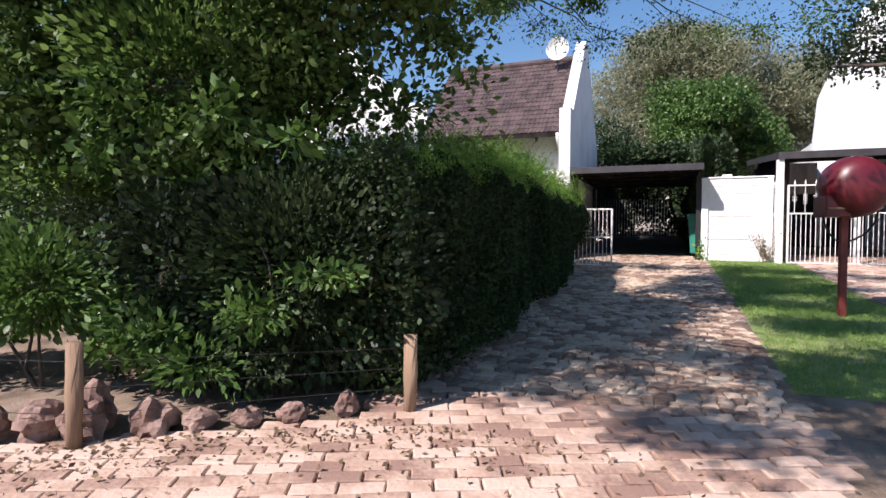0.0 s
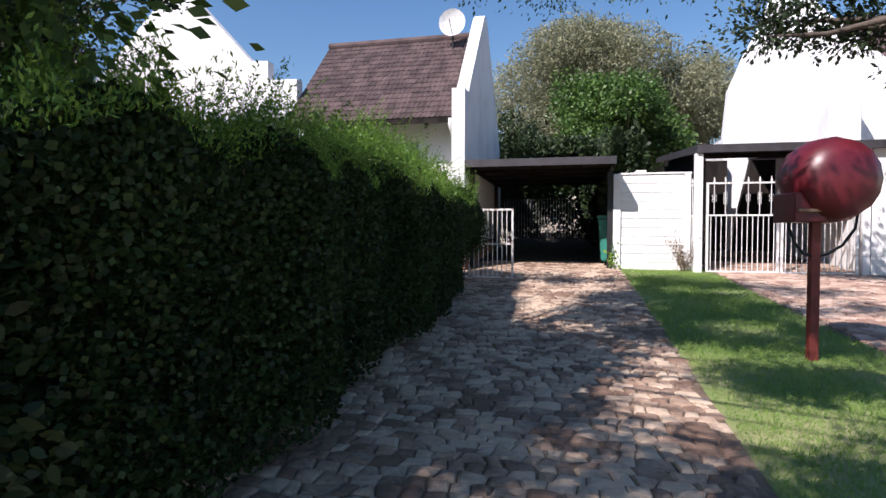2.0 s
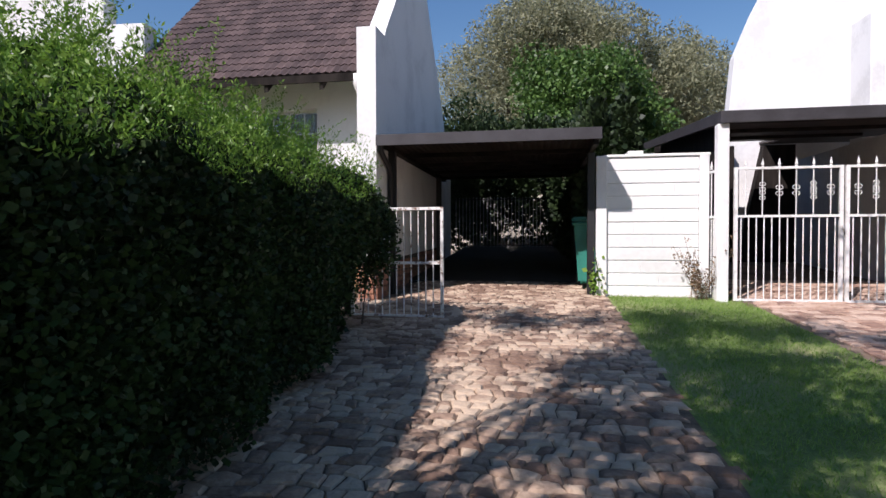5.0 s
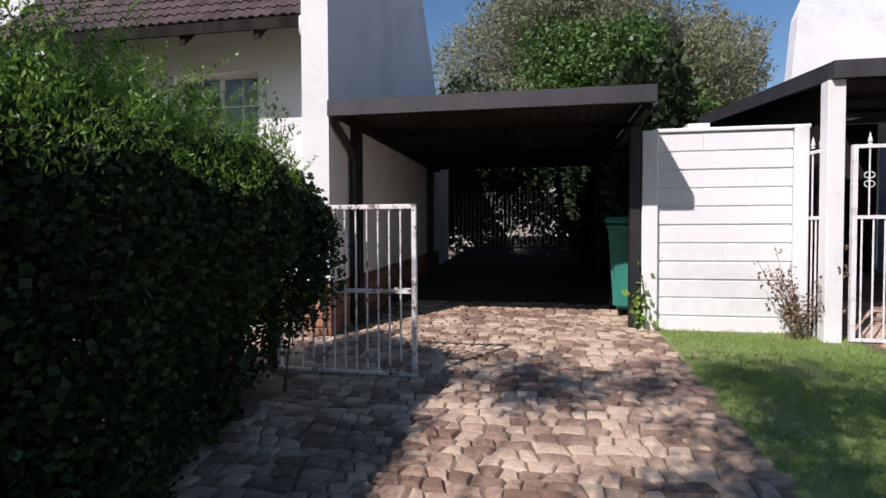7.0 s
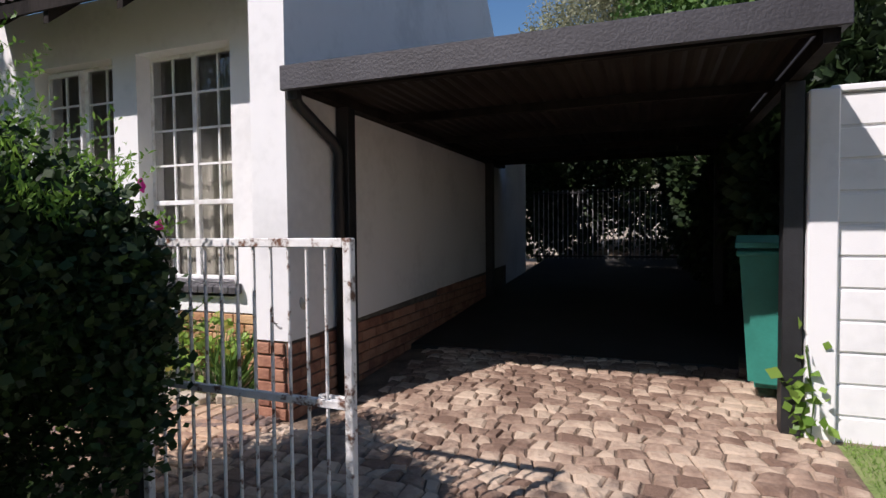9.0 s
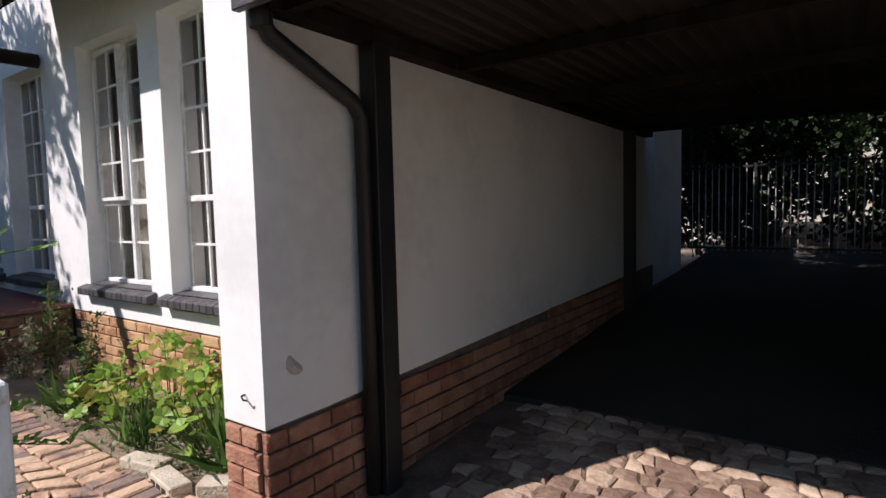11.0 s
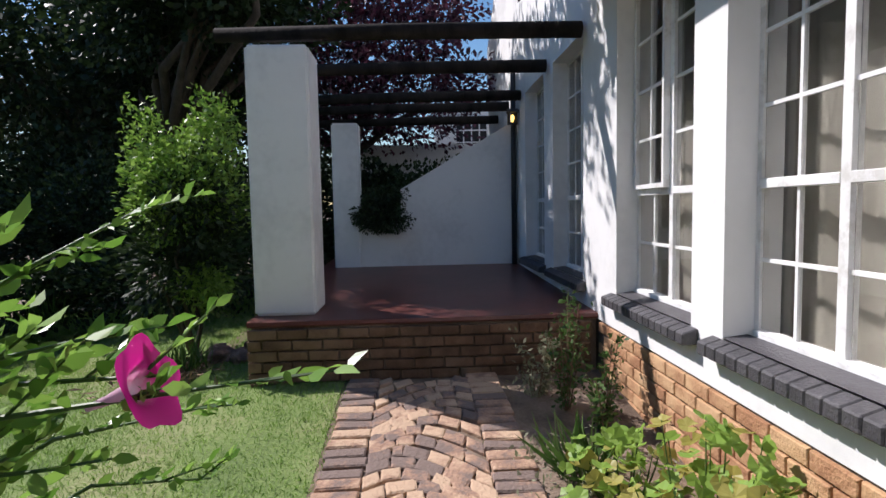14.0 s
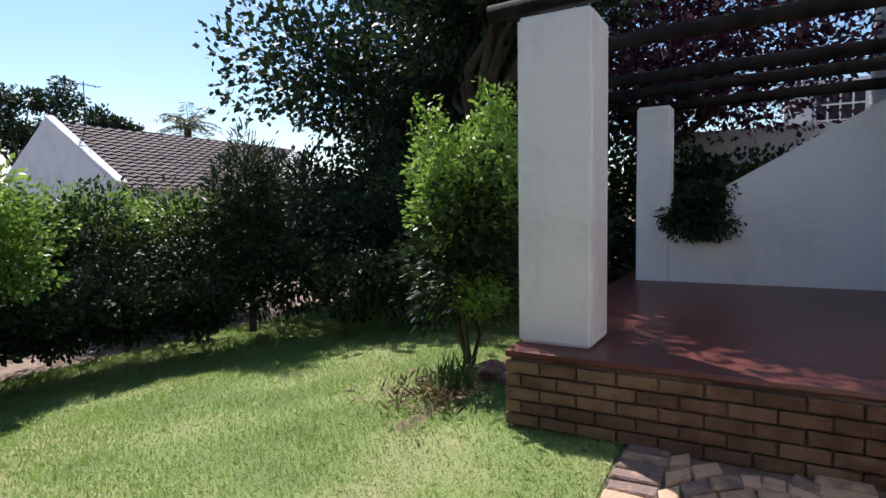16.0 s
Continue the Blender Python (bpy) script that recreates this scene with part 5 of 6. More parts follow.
tree("purple_tree", (-10.9, -1.9, 0), "purple-leaved tree behind the pergola", 2.4, 0.15, [(0, 0, 4.2, 1.6, 1.6, 1.2), (0.8, 1.2, 4.4, 1.2, 1.2, 0.9), (0.5, -1.3, 4.0, 1.3, 1.3, 1.0), (0.2, 0.4, 5.4, 1.3, 1.4, 0.8), (1.2, 0.2, 3.4, 0.9, 1.0, 0.5), (0.6, 2.0, 5.0, 0.8, 0.9, 0.6), (0.3, 1.1, 3.1, 1.2, 1.4, 0.6), (0.4, -0.7, 3.0, 1.2, 1.3, 0.6), (1.0, 2.2, 3.6, 0.8, 0.8, 0.6)], 0.11, L_PURPLE, 20000, 153, shell=0.8, slim=0.3)
cs = thing("court_shrub", (-9.6, -0.5, 0.2), "dark shrub in the shaded court", "shrub")
blobs("foliage", cs, [(0, 0, 1.1, 0.7, 1.2, 0.9), (0.1, -0.7, 1.5, 0.5, 0.7, 0.6), (0, 0.8, 1.2, 0.5, 0.6, 0.8), (-0.2, -1.7, 1.2, 0.6, 0.9, 1.2), (0.2, -1.3, 0.6, 0.5, 0.7, 0.6)], 0.09, L_DARK, 17000, 158, shell=0.7)
limbs(cs, (0, 0, -0.1), [(0, 0.4, 1.2), (0, -0.4, 1.4)], 0.03, 6, "stem")

hp = thing("hanging_plant", (-7.62, -1.0, 1.33), "dark trailing plant spilling over the low wall", "plant")
blobs("foliage", hp, [(0.05, 0, 0.10, 0.26, 0.38, 0.20), (0.22, 0.05, -0.06, 0.20, 0.34, 0.18), (0.1, 0.1, 0.28, 0.2, 0.26, 0.14), (0.2, -0.2, -0.02, 0.14, 0.2, 0.12)], 0.05, L_DARK, 7500, 160, shell=0.9, slim=0.25, droop=0.5)
part("pot", tubed([(-0.02, 0, -0.009), (-0.02, 0, 0.16)], [0.08, 0.11], 12), RUBBER, hp)

# flower bed along the wall
def geranium(at, r, h, n, seed, label):
    g = thing("geranium", at, label, "plant", "flower bed plants")
    q = np.random.default_rng(seed)
    P = []
    for i in range(n):
        a, d = q.uniform(0, 6.28), r * math.sqrt(q.uniform(0, 1))
        top = h * (1 - 0.5 * (d / r) ** 2) * q.uniform(0.45, 1.05)
        P.append((d * math.cos(a), d * math.sin(a), top))
        if i % 3 == 0:
            part("stalk", tubed([(d * 0.3 * math.cos(a), d * 0.3 * math.sin(a), -0.03), (d * 0.8 * math.cos(a), d * 0.8 * math.sin(a), top * 0.6), (d * math.cos(a), d * math.sin(a), top)], [0.006, 0.004, 0.002], 5), L_MID, g)
    for i, p in enumerate(P):
        bm = bmesh.new()
        s = q.uniform(0.030, 0.055)
        c = bm.verts.new((0, 0, -0.25 * s))
        rim = [bm.verts.new((s * (1 + 0.12 * math.cos(5 * t * math.pi / 7)) * math.cos(t * math.pi / 7), s * (1 + 0.12 * math.cos(5 * t * math.pi / 7)) * math.sin(t * math.pi / 7), 0.10 * s * math.cos(5 * t * math.pi / 7))) for t in range(14) ]
        for t in range(13):
            bm.faces.new((c, rim[t], rim[t + 1]))
        ob = part("leaf", bm, L_BRIGHT if q.random() < 0.75 else L_YELLOW, g)
        ob.matrix_basis = Matrix.Translation(p) @ Euler((q.normal(0, 0.55), q.normal(0, 0.55) , q.uniform(0, 6.28))).to_matrix().to_4x4()
    return g


L_YELLOW = leaf_mat("yellowing_leaf", (0.30, 0.30, 0.05), (0.42, 0.38, 0.10), 0.4)
geranium((-1.15, 0.50, -0.02), 0.36, 0.62, 90, 1, "green geranium with yellowing leaves in the flower bed")
geranium((-1.75, 0.55, -0.02), 0.38, 0.66, 100, 2, "tall geranium against the brick plinth")
geranium((-2.25, 0.42, -0.02), 0.30, 0.42, 70, 3, "low geranium with bright leaves")
for k, (bx_, by_, h, m_) in enumerate(((-2.55, 0.33, 0.22, L_MID), (-0.85, 0.42, 0.30, L_MID), (-1.55, 0.28, 0.2, L_MID))):
    g = thing("strappy_plant", (bx_, by_, -0.03), "clump of narrow green leaves in the flower bed", "plant", "flower bed plants")
    leaf_cloud("tuft", rg.normal(0, 0.06, (90, 3)) * np.array([1, 1, 0.05]), h * 1.6, m_, g, ways=np.tile([0, 0, 0.8], (90, 1)), slim=0.035, spread=0.7, seed=170 + k)
for k, (bx_, by_, h) in enumerate(((-3.35, 0.45, 0.85), (-3.05, 0.60, 0.62), (-3.6, 0.30, 0.55))):
    g = thing("seeding_plant", (bx_, by_, -0.02), "tall seeding plant with small grey leaves", "plant", "flower bed plants")
    q = np.random.default_rng(180 + k)
    P = []
    for i in range(7):
        tip = (q.normal(0, 0.12), q.normal(0, 0.10), h * q.uniform(0.65, 1.05))
        part("stem", tubed([(0, 0, -0.03), (tip[0] * 0.4, tip[1] * 0.4, tip[2] * 0.5), tip], [0.006, 0.004, 0.002], 5), L_DRY, g)
        for j in range(60):
            u = q.uniform(0.15, 1)
            P.append((tip[0] * u + q.normal(0, 0.025), tip[1] * u + q.normal(0, 0.025), tip[2] * u))
    leaf_cloud("foliage", P, 0.042, L_GREY if k == 2 else L_MID, g, slim=0.25, seed=190 + k)
lit_ = thing("low_groundcover", (-2.9, 0.35, 0.0), "low grey groundcover and dry stalks on bare soil", "plant", kind="stuff")
q = np.random.default_rng(200)
P = np.stack([q.uniform(-1.0, 2.4, 2600), q.normal(0.0, 0.16, 2600), np.abs(q.normal(0, 0.05, 2600))], 1)
P[:, 2] *= (1 + np.sin(P[:, 0] * 5)) * 0.8
leaf_cloud("sprigs", P, 0.045, L_GREY, lit_, slim=0.2, seed=201)
# wispy weeds by the panel wall
wd = thing("wispy_weed", (4.25, 0.42, 0.03), "dry wispy weed against the white panel wall", "plant")
P = []
for i in range(16):
    tip = (rg.normal(-0.1, 0.22), rg.normal(0, 0.05), rg.uniform(0.3, 0.85))
    part("stem", tubed([(rg.normal(0, 0.06), 0, -0.05), (tip[0] * 0.6, tip[1], tip[2] * 0.6), tip], [0.004, 0.003, 0.002], 5), L_DRY, wd)
    for j in range(34):
        u = rg.uniform(0.2, 1)
        P.append((tip[0] * u + rg.normal(0, 0.03), tip[1] + rg.normal(0, 0.03), tip[2] * u))
leaf_cloud("foliage", P, 0.04, L_DRY, wd, slim=0.3, seed=210)
cl = thing("creeper", (2.97, 0.60, 0.0), "small green creeper at the carport post", "plant")
leaf_cloud("foliage", rg.normal(0, 1, (60, 3)) * np.array([0.05, 0.04, 0.16]) + np.array([0, 0, 0.28]), 0.075, L_BRIGHT, cl, slim=0.4, seed=211)
part("stem", tubed([(0, 0, -0.05), (0.02, 0, 0.25), (-0.02, 0, 0.55)], 0.005, 5), L_MID, cl)

# rocks, posts and hole
def rock(at, s, seed, label="rough reddish field stone at the edge of the bed"):
    bm = bmesh.new()
    bmesh.ops.create_icosphere(bm, subdivisions=3, radius=1)
    off = Vector((seed * 3.7, seed * 1.3, 0))
    for v in bm.verts:
        k = 0.96 + 0.42 * noise.noise(v.co * 1.5 + off) + 0.22 * noise.noise(v.co * 3.4 + off) + 0.10 * noise.noise(v.co * 7.0 + off)
        v.co = Vector((v.co.x * s[0], v.co.y * s[1], v.co.z * s[2])) * k
    o = tagged(link("rock", bm, ROCK), label, "rock", "edging rocks")
    o.matrix_basis = pose(*at, 0, 0, seed * 47)
    return o


for k, (rx, ry, sx, sz) in enumerate(((-0.30, -10.85, 0.10, 0.07), (-0.55, -11.0, 0.12, 0.08), (-0.80, -11.15, 0.17, 0.14), (-1.15, -11.36, 0.15, 0.17), (-1.40, -11.45, 0.14, 0.15), (-1.70, -11.6, 0.18, 0.13), (-2.05, -11.75, 0.2, 0.15), (-2.5, -11.9, 0.22, 0.16), (-0.05, -10.7, 0.11, 0.07), (0.2, -10.45, 0.10, 0.09), (-1.25, -11.2, 0.14, 0.2), (-2.9, -12.1, 0.2, 0.15))):
    rock((rx, ry, zg(ry) + sz * 0.45), (sx, sx * 0.8, sz), k + 1)
for k, (rx, ry, sx) in enumerate(((-5.2, -2.45, 0.13), (-5.05, -2.2, 0.11), (-4.9, -2.55, 0.08), (-5.35, -2.15, 0.12))):
    rock((rx, ry, 0.05), (sx, sx, sx * 0.8), k + 31, "rough reddish stone beside the veranda base")
for (wx, wy, h) in ((-1.02, -11.5, 0.62), (0.61, -10.3, 0.52)):
    p_ = thing("fence_pole", (wx, wy, zg(wy)), "weathered round gum pole of the street fence", "post", "fence poles")
    part("pole", tubed([(0, 0, -0.2), (0.005, 0, h * 0.5), (0, 0.01, h)], [0.052, 0.05, 0.047], 12), POLE, p_, smooth=True)
for z in (0.18, 0.34, 0.5):
    tagged(link("fence_wire", tubed([(-4.5, -12.6, z - 0.65), (-1.02, -11.47, zg(-11.5) + z), (0.61, -10.27, zg(-10.3) + z * 0.85)], 0.0025, 5), DARK_STEEL), "thin wire strung between the fence poles", "wire", "fence wires")
bt = thing("dry_tuft", (-4.55, -2.65, 0.0), "dry scruffy plant and twigs on the lawn", "plant", kind="stuff")
leaf_cloud("tuft", rg.normal(0, 1, (420, 3)) * np.array([0.28, 0.2, 0.03]) + np.array([0, 0, 0.03]), 0.11, L_DRY, bt, ways=np.tile([0, 0, 0.4], (420, 1)), slim=0.08, seed=220)
leaf_cloud("green_tuft", rg.normal(0, 1, (120, 3)) * np.array([0.1, 0.08, 0.01]) + np.array([-0.2, 0.05, 0.0]), 0.30, L_MID, bt, ways=np.tile([0, 0, 0.9], (120, 1)), slim=0.03, seed=221)


# ---- far side of the street ----
fh = thing("far_house", (0, 0, 0), "white gabled house with a tiled roof beyond the hedge", "house")
part("gable_wall", prism([(-21.2, -1.0), (-21.2, 2.62), (-25.9, 5.50), (-30.6, 2.62), (-30.6, -1.0)], -13.3, -13.0, "x"), WHITE, fh)
part("long_wall", boxed(-27, -13.3, -21.7, -21.4, -1.0, 2.5), WHITE, fh)
bm = bmesh.new()
for k in range(18):
    u0, u1 = k / 18, (k + 1.08) / 18
    ya, yb = -20.9 - 5.0 * u0, -20.9 - 5.0 * u1
    za, zb = 2.46 + 2.92 * u0, 2.46 + 2.92 * u1
    n = 60
    lo = [bm.verts.new((-13.31 - 13.7 * i / n, ya, za + 0.06 + 0.03 * math.cos(i * math.pi))) for i in range(n + 1)]
    hi = [bm.verts.new((-13.31 - 13.7 * i / n, yb, zb + 0.01 + 0.03 * math.cos(i * math.pi))) for i in range(n + 1)]
    for i in range(n):
        bm.faces.new((lo[i], lo[i + 1], hi[i + 1], hi[i]))
part("roof_tiles", bm, TILE_J, fh, "weathered brown roof tiles")
part("verge_coping", prism([(-21.1, 2.64), (-25.9, 5.52), (-25.9, 5.64), (-21.0, 2.72)], -13.34, -12.96, "x"), WHITE, fh)
part("rear_slope", prism([(-25.9, 5.44), (-30.8, 2.46), (-30.8, 2.36), (-25.9, 5.3)], -27, -13.32, "x"), TILE_J, fh)
an = thing("tv_aerial", (-14.6, -25.9, 5.4), "thin television aerial on the far roof", "aerial")
part("mast", tubed([(0, 0, -0.1), (0, 0, 1.9)], 0.025, 6), DARK_STEEL, an)
part("boom", tubed([(-0.7, 0, 1.75), (0.6, 0, 1.75)], 0.015, 6), DARK_STEEL, an)
for k in range(5):
    part("element", tubed([(-0.6 + 0.28 * k, -0.3, 1.75), (-0.6 + 0.28 * k, 0.3, 1.75)], 0.01, 5), DARK_STEEL, an)

palm = thing("palm_tree", (-23.4, -31.0, -0.9), "date palm with arching fronds beyond the far roof", "tree")
part("trunk", tubed([(0, 0, -0.2), (0.1, 0, 3.6), (0, 0, 7.7)], [0.3, 0.24, 0.22], 10), BARK, palm, smooth=True)
for k in range(22):
    a = k * 2.4
    up = 0.15 + 0.85 * ((k * 7) % 22) / 22
    L = 2.6
    sp = [(math.cos(a) * L * u * (0.55 + 0.45 * (1 - up)), math.sin(a) * L * u * (0.55 + 0.45 * (1 - up)), 7.7 + L * u * up * 0.95 - 1.5 * u * u * (1.1 - 0.4 * up)) for u in (0, 0.25, 0.5, 0.75, 1.0)]
    fr_ = part("frond", tubed(sp, [0.03, 0.025, 0.02, 0.012, 0.004], 5), L_PALM, palm)
    P, W = [], []
    side_ = Vector((-math.sin(a), math.cos(a), 0))
    for j in range(60):
        u = 0.12 + 0.88 * j / 59
        i = min(3, int(u * 4))
        p = Vector(sp[i]).lerp(Vector(sp[i + 1]), u * 4 - i)
        P.append(p)
        W.append(side_ * (1 if j % 2 else -1) + Vector((0, 0, -0.25)))
    leaf_cloud("blade", P, 0.55, L_PALM, fr_, ways=W, slim=0.04, spread=0.15, seed=300 + k)
for k, (tx, ty, h, r) in enumerate(((-14.5, -45, 7.6, 2.6), (-20.8, -46, 12.2, 2.2), (-24.5, -47, 13.2, 2.6), (-27.6, -46, 12.4, 2.3), (-9.5, -42, 8.0, 2.4), (-32, -38, 7.5, 3.5), (-6.0, -44, 7.0, 2.4))):
    tree("distant_tree", (tx, ty, -0.9), "dark distant tree above the rooftops", h * 0.45, 0.25, ring(9, 0, 0, h * 0.72, r, r, h * 0.26, r * 0.42, 40 + k), 0.34, L_DARK, 3600, 310 + k, group="distant trees", shell=0.8, slim=0.25)
fb = thing("corner_shrub", (-3.75, -7.95, 0.1), "sunlit broadleaf shrub at the garden edge", "shrub")
blobs("foliage", fb, [(0, 0, 1.1, 0.6, 0.6, 0.75), (0.2, 0.4, 1.5, 0.45, 0.45, 0.5), (0.0, 0.5, 0.8, 0.4, 0.35, 0.5)], 0.075, L_BRIGHT, 4200, 330, shell=0.7, slim=0.3)
limbs(fb, (0, 0, -0.1), [(0.2, 0.3, 1.2), (-0.2, 0, 1.1)], 0.03, 3, "stem")

# ---- lawn blades and litter ----
def blades(name, test, x0, x1, y0, y1, n, size, label, seed):
    q = np.random.default_rng(seed)
    px, py = q.uniform(x0, x1, n), q.uniform(y0, y1, n)
    keep = np.array([test(a, b) for a, b in zip(px, py)])
    px, py = px[keep], py[keep]
    bare = 0.5 + 0.5 * np.sin(px * 2.3 + 1.1 * np.sin(py * 1.7)) * np.sin(py * 2.9 + np.sin(px * 3.1))
    thin = q.random(len(px)) < 0.45 + 0.7 * bare
    px, py = px[thin], py[thin]
    pz = np.array([garden_z(a, b) for a, b in zip(px, py)]) - 0.022
    ob = leaf_cloud(name, np.stack([px, py, pz], 1), size, GRASS, None, "", np.tile([0.1, 0.1, 0.7], (len(px), 1)), 0.07, 0.75, seed)
    return tagged(ob, label, "grass", kind="stuff")


blades("grass", on_garden_lawn, -10.6, -0.6, -8.3, -1.0, 340000, 0.036, "short green lawn grass with worn patches", 401)
blades("verge_grass", on_verge, 3.1, 5.0, -9.0, 0.65, 75000, 0.038, "short green grass on the verge", 402)
q = np.random.default_rng(403)
P = np.stack([q.normal(0, 1.3, 900) - 0.4, np.zeros(900), np.zeros(900)], 1)
P[:, 1] = -10.95 + 0.75 * np.minimum(P[:, 0], 0.6) * 0.8 - np.abs(q.normal(0, 0.35, 900)) + 0.1
P[:, 2] = 0.02 + 0.06 * P[:, 1] + 0.012
tagged(leaf_cloud("leaf_litter", P, 0.035, L_DRY, None, "", np.tile([0.5, 0.2, -0.05], (900, 1)), 0.35, 0.5, 404), "dry fallen leaves and twigs along the paving edge", "leaf litter", kind="stuff")

# airbricks and loose blocks edging the flower bed
def edging_block(x, y, rz, holes):
    b = thing("edging_block", (x, y, -0.03), "pale loose block edging the flower bed", "block", "bed edging blocks", rz=rz)
    part("block", boxed(-0.14, 0.14, -0.055, 0.055, 0.0, 0.10, 0.008), CONCRETE, b)
    for i in range(holes):
        part("hole", boxed(-0.10 + 0.07 * i, -0.05 + 0.07 * i, -0.0575, -0.05, 0.03, 0.075), RUBBER, b, "dark hole of the airbrick")


edging_block(-0.90, 0.08, -8, 3)
edging_block(-1.22, 0.12, 12, 0)
edging_block(-0.62, 0.22, 35, 0)


# ---- pieces: paving, bricks, roof tiles ----
def piece_mesh(name, lx, ly, lz, chamfer, jit, seed, material):
    """A block with a chamfered, slightly uneven top, resting on z = 0."""
    r = random.Random(seed)
    c = [(sx * lx / 2 + r.uniform(-jit, jit), sy * ly / 2 + r.uniform(-jit, jit)) for sx, sy in ((-1, -1), (1, -1), (1, 1), (-1, 1))]
    k = [(x * (1 - 2 * chamfer / lx), y * (1 - 2 * chamfer / ly)) for x, y in c]
    v = [(x, y, 0) for x, y in c] + [(x, y, lz - chamfer * r.uniform(0.6, 1.2)) for x, y in c] + [(x, y, lz + r.uniform(-0.3, 0.3) * chamfer) for x, y in k] + [(0, 0, lz + chamfer * 0.25)]
    f = [(3, 2, 1, 0)]
    for i in range(4):
        j = (i + 1) % 4
        f += [(i, j, 4 + j, 4 + i), (4 + i, 4 + j, 8 + j, 8 + i), (8 + i, 8 + j, 12)]
    me = bpy.data.meshes.new(name)
    me.from_pydata(v, [], f)
    me.materials.append(material)
    me.update()
    return me


def lay(parent, name, mesh, m):
    o = new(name, mesh)
    o.parent = parent
    o.matrix_basis = m
    return o


def joined(name, items, material, label, category, kind="stuff"):
    """Many pieces as one mesh: (mesh, matrix) pairs."""
    V, F, n = [], [], 0
    for me, m in items:
        V += [tuple(m @ v.co) for v in me.vertices]
        F += [tuple(i + n for i in p.vertices) for p in me.polygons]
        n += len(me.vertices)
    me = bpy.data.meshes.new(name)
    me.from_pydata(V, [], F)
    me.materials.append(material)
    me.update()
    return tagged(new(name, me), label, category, kind=kind)


rp = random.Random(77)
COB = [piece_mesh("cobble", lx, ly, 0.062, 0.009, 0.010, 500 + k, PAVER) for k, (lx, ly) in enumerate(((0.185, 0.105), (0.15, 0.108), (0.12, 0.108), (0.165, 0.10), (0.20, 0.11), (0.10, 0.10), (0.14, 0.112), (0.17, 0.11)))]
LEN = [0.185, 0.15, 0.12, 0.165, 0.20, 0.10, 0.14, 0.17]


def course_fill(x0, x1, y0, y1, test, wave=0.10, pitch=0.116):
    """Wavy courses of cobbles over a stretch of the plan."""
    out_ = []
    y = y0
    while y < y1:
        x = x0 - rp.uniform(0, 0.15)
        while x < x1:
            k = rp.randrange(len(COB))
            cx = x + LEN[k] / 2
            cy = y + wave * math.sin(cx * 2.4 + y * 0.9) + rp.uniform(-0.008, 0.008)
            slope = wave * 2.4 * math.cos(cx * 2.4 + y * 0.9)
            if test(cx, cy):
                out_.append((k, cx, cy, math.degrees(math.atan(slope)) + rp.uniform(-6, 6)))
            x += LEN[k] + 0.009
        y += pitch
    return out_


def cobble_m(cx, cy, a):
    tilt = (rp.uniform(-0.9, 0.9), rp.uniform(-0.9, 0.9))
    return pose(cx, cy, garden_z(cx, cy) - 0.066 + rp.uniform(-0.006, 0.004), math.degrees(math.atan(0.06)) + tilt[0], tilt[1], a)


drive = tagged(new("drive"), "worn clay cobbles of the sloping drive", "paving", kind="structure")


def stone_cells(x0, x1, y0, y1, pitch):
    """Wavy courses of uneven hand-cut setts that share their joints: (centre, outline) in plan."""
    r = random.Random(177)

    def joint(j, x):
        return y0 + j * pitch + 0.035 * math.sin(2.1 * x + 0.35 * j) + 0.016 * math.sin(9.7 * x + 5.3 * j) + 0.010 * math.sin(23 * x + 3.1 * j)
    for j in range(int((y1 - y0) / pitch) + 1):
        xa, la = x0 - r.uniform(0, 0.12), 0.0
        while xa < x1:
            xb, lb = xa + r.choice((0.085, 0.10, 0.115, 0.13, 0.15, 0.18)) * r.uniform(0.9, 1.1), r.uniform(-0.018, 0.018)
            g = 0.0045
            xm = (xa + xb) / 2
            raw = [(xa - la + g, joint(j, xa) + g), (xm, joint(j, xm) + g - 0.004), (xb - lb - g, joint(j, xb) + g), (xb + lb - g, joint(j + 1, xb) - g), (xm, joint(j + 1, xm) - g + 0.004), (xa + la + g, joint(j + 1, xa) - g)]
            cx, cy = sum(q[0] for q in raw) / 6, sum(q[1] for q in raw) / 6
            yield cx, cy, [(q[0] - cx, q[1] - cy) for q in raw]
            xa, la = xb, lb


def stone_mesh(poly, r, material):
    """A worn cobble with the given outline and a low domed top."""
    n = len(poly)
    h = 0.062
    v = [(x, y, 0) for x, y in poly] + [(x, y, h - 0.016 + r.uniform(-0.003, 0.003)) for x, y in poly] + [(x * 0.80, y * 0.80, h - 0.003 + r.uniform(-0.003, 0.003)) for x, y in poly] + [(r.uniform(-0.01, 0.01), r.uniform(-0.01, 0.01), h + 0.002)]
    f = []
    for i in range(n):
        j = (i + 1) % n
        f += [(i, j, n + j, n + i), (n + i, n + j, 2 * n + j, 2 * n + i), (2 * n + i, 2 * n + j, 3 * n)]
    me = bpy.data.meshes.new("cobble")
    me.from_pydata(v, [], f)
    me.materials.append(material)
    me.update()
    return me


far, near = [], []
for cx, cy, poly in stone_cells(-0.1, 3.05, -9.7, 1.9, 0.102):
    if cx > 3.07 or cy > 1.9 or not (cx > 0.25 or -1.3 < cy < -0.05) or (cx < 0.14 and cy > -0.05):
        continue
    (near if -2.4 < cy < -0.3 and cx > 0.9 and len(near) < 300 else far).append((cx, cy, poly))
for cx, cy, poly in near:
    lay(drive, "cobble", stone_mesh(poly, rp, SETT), cobble_m(cx, cy, 0))
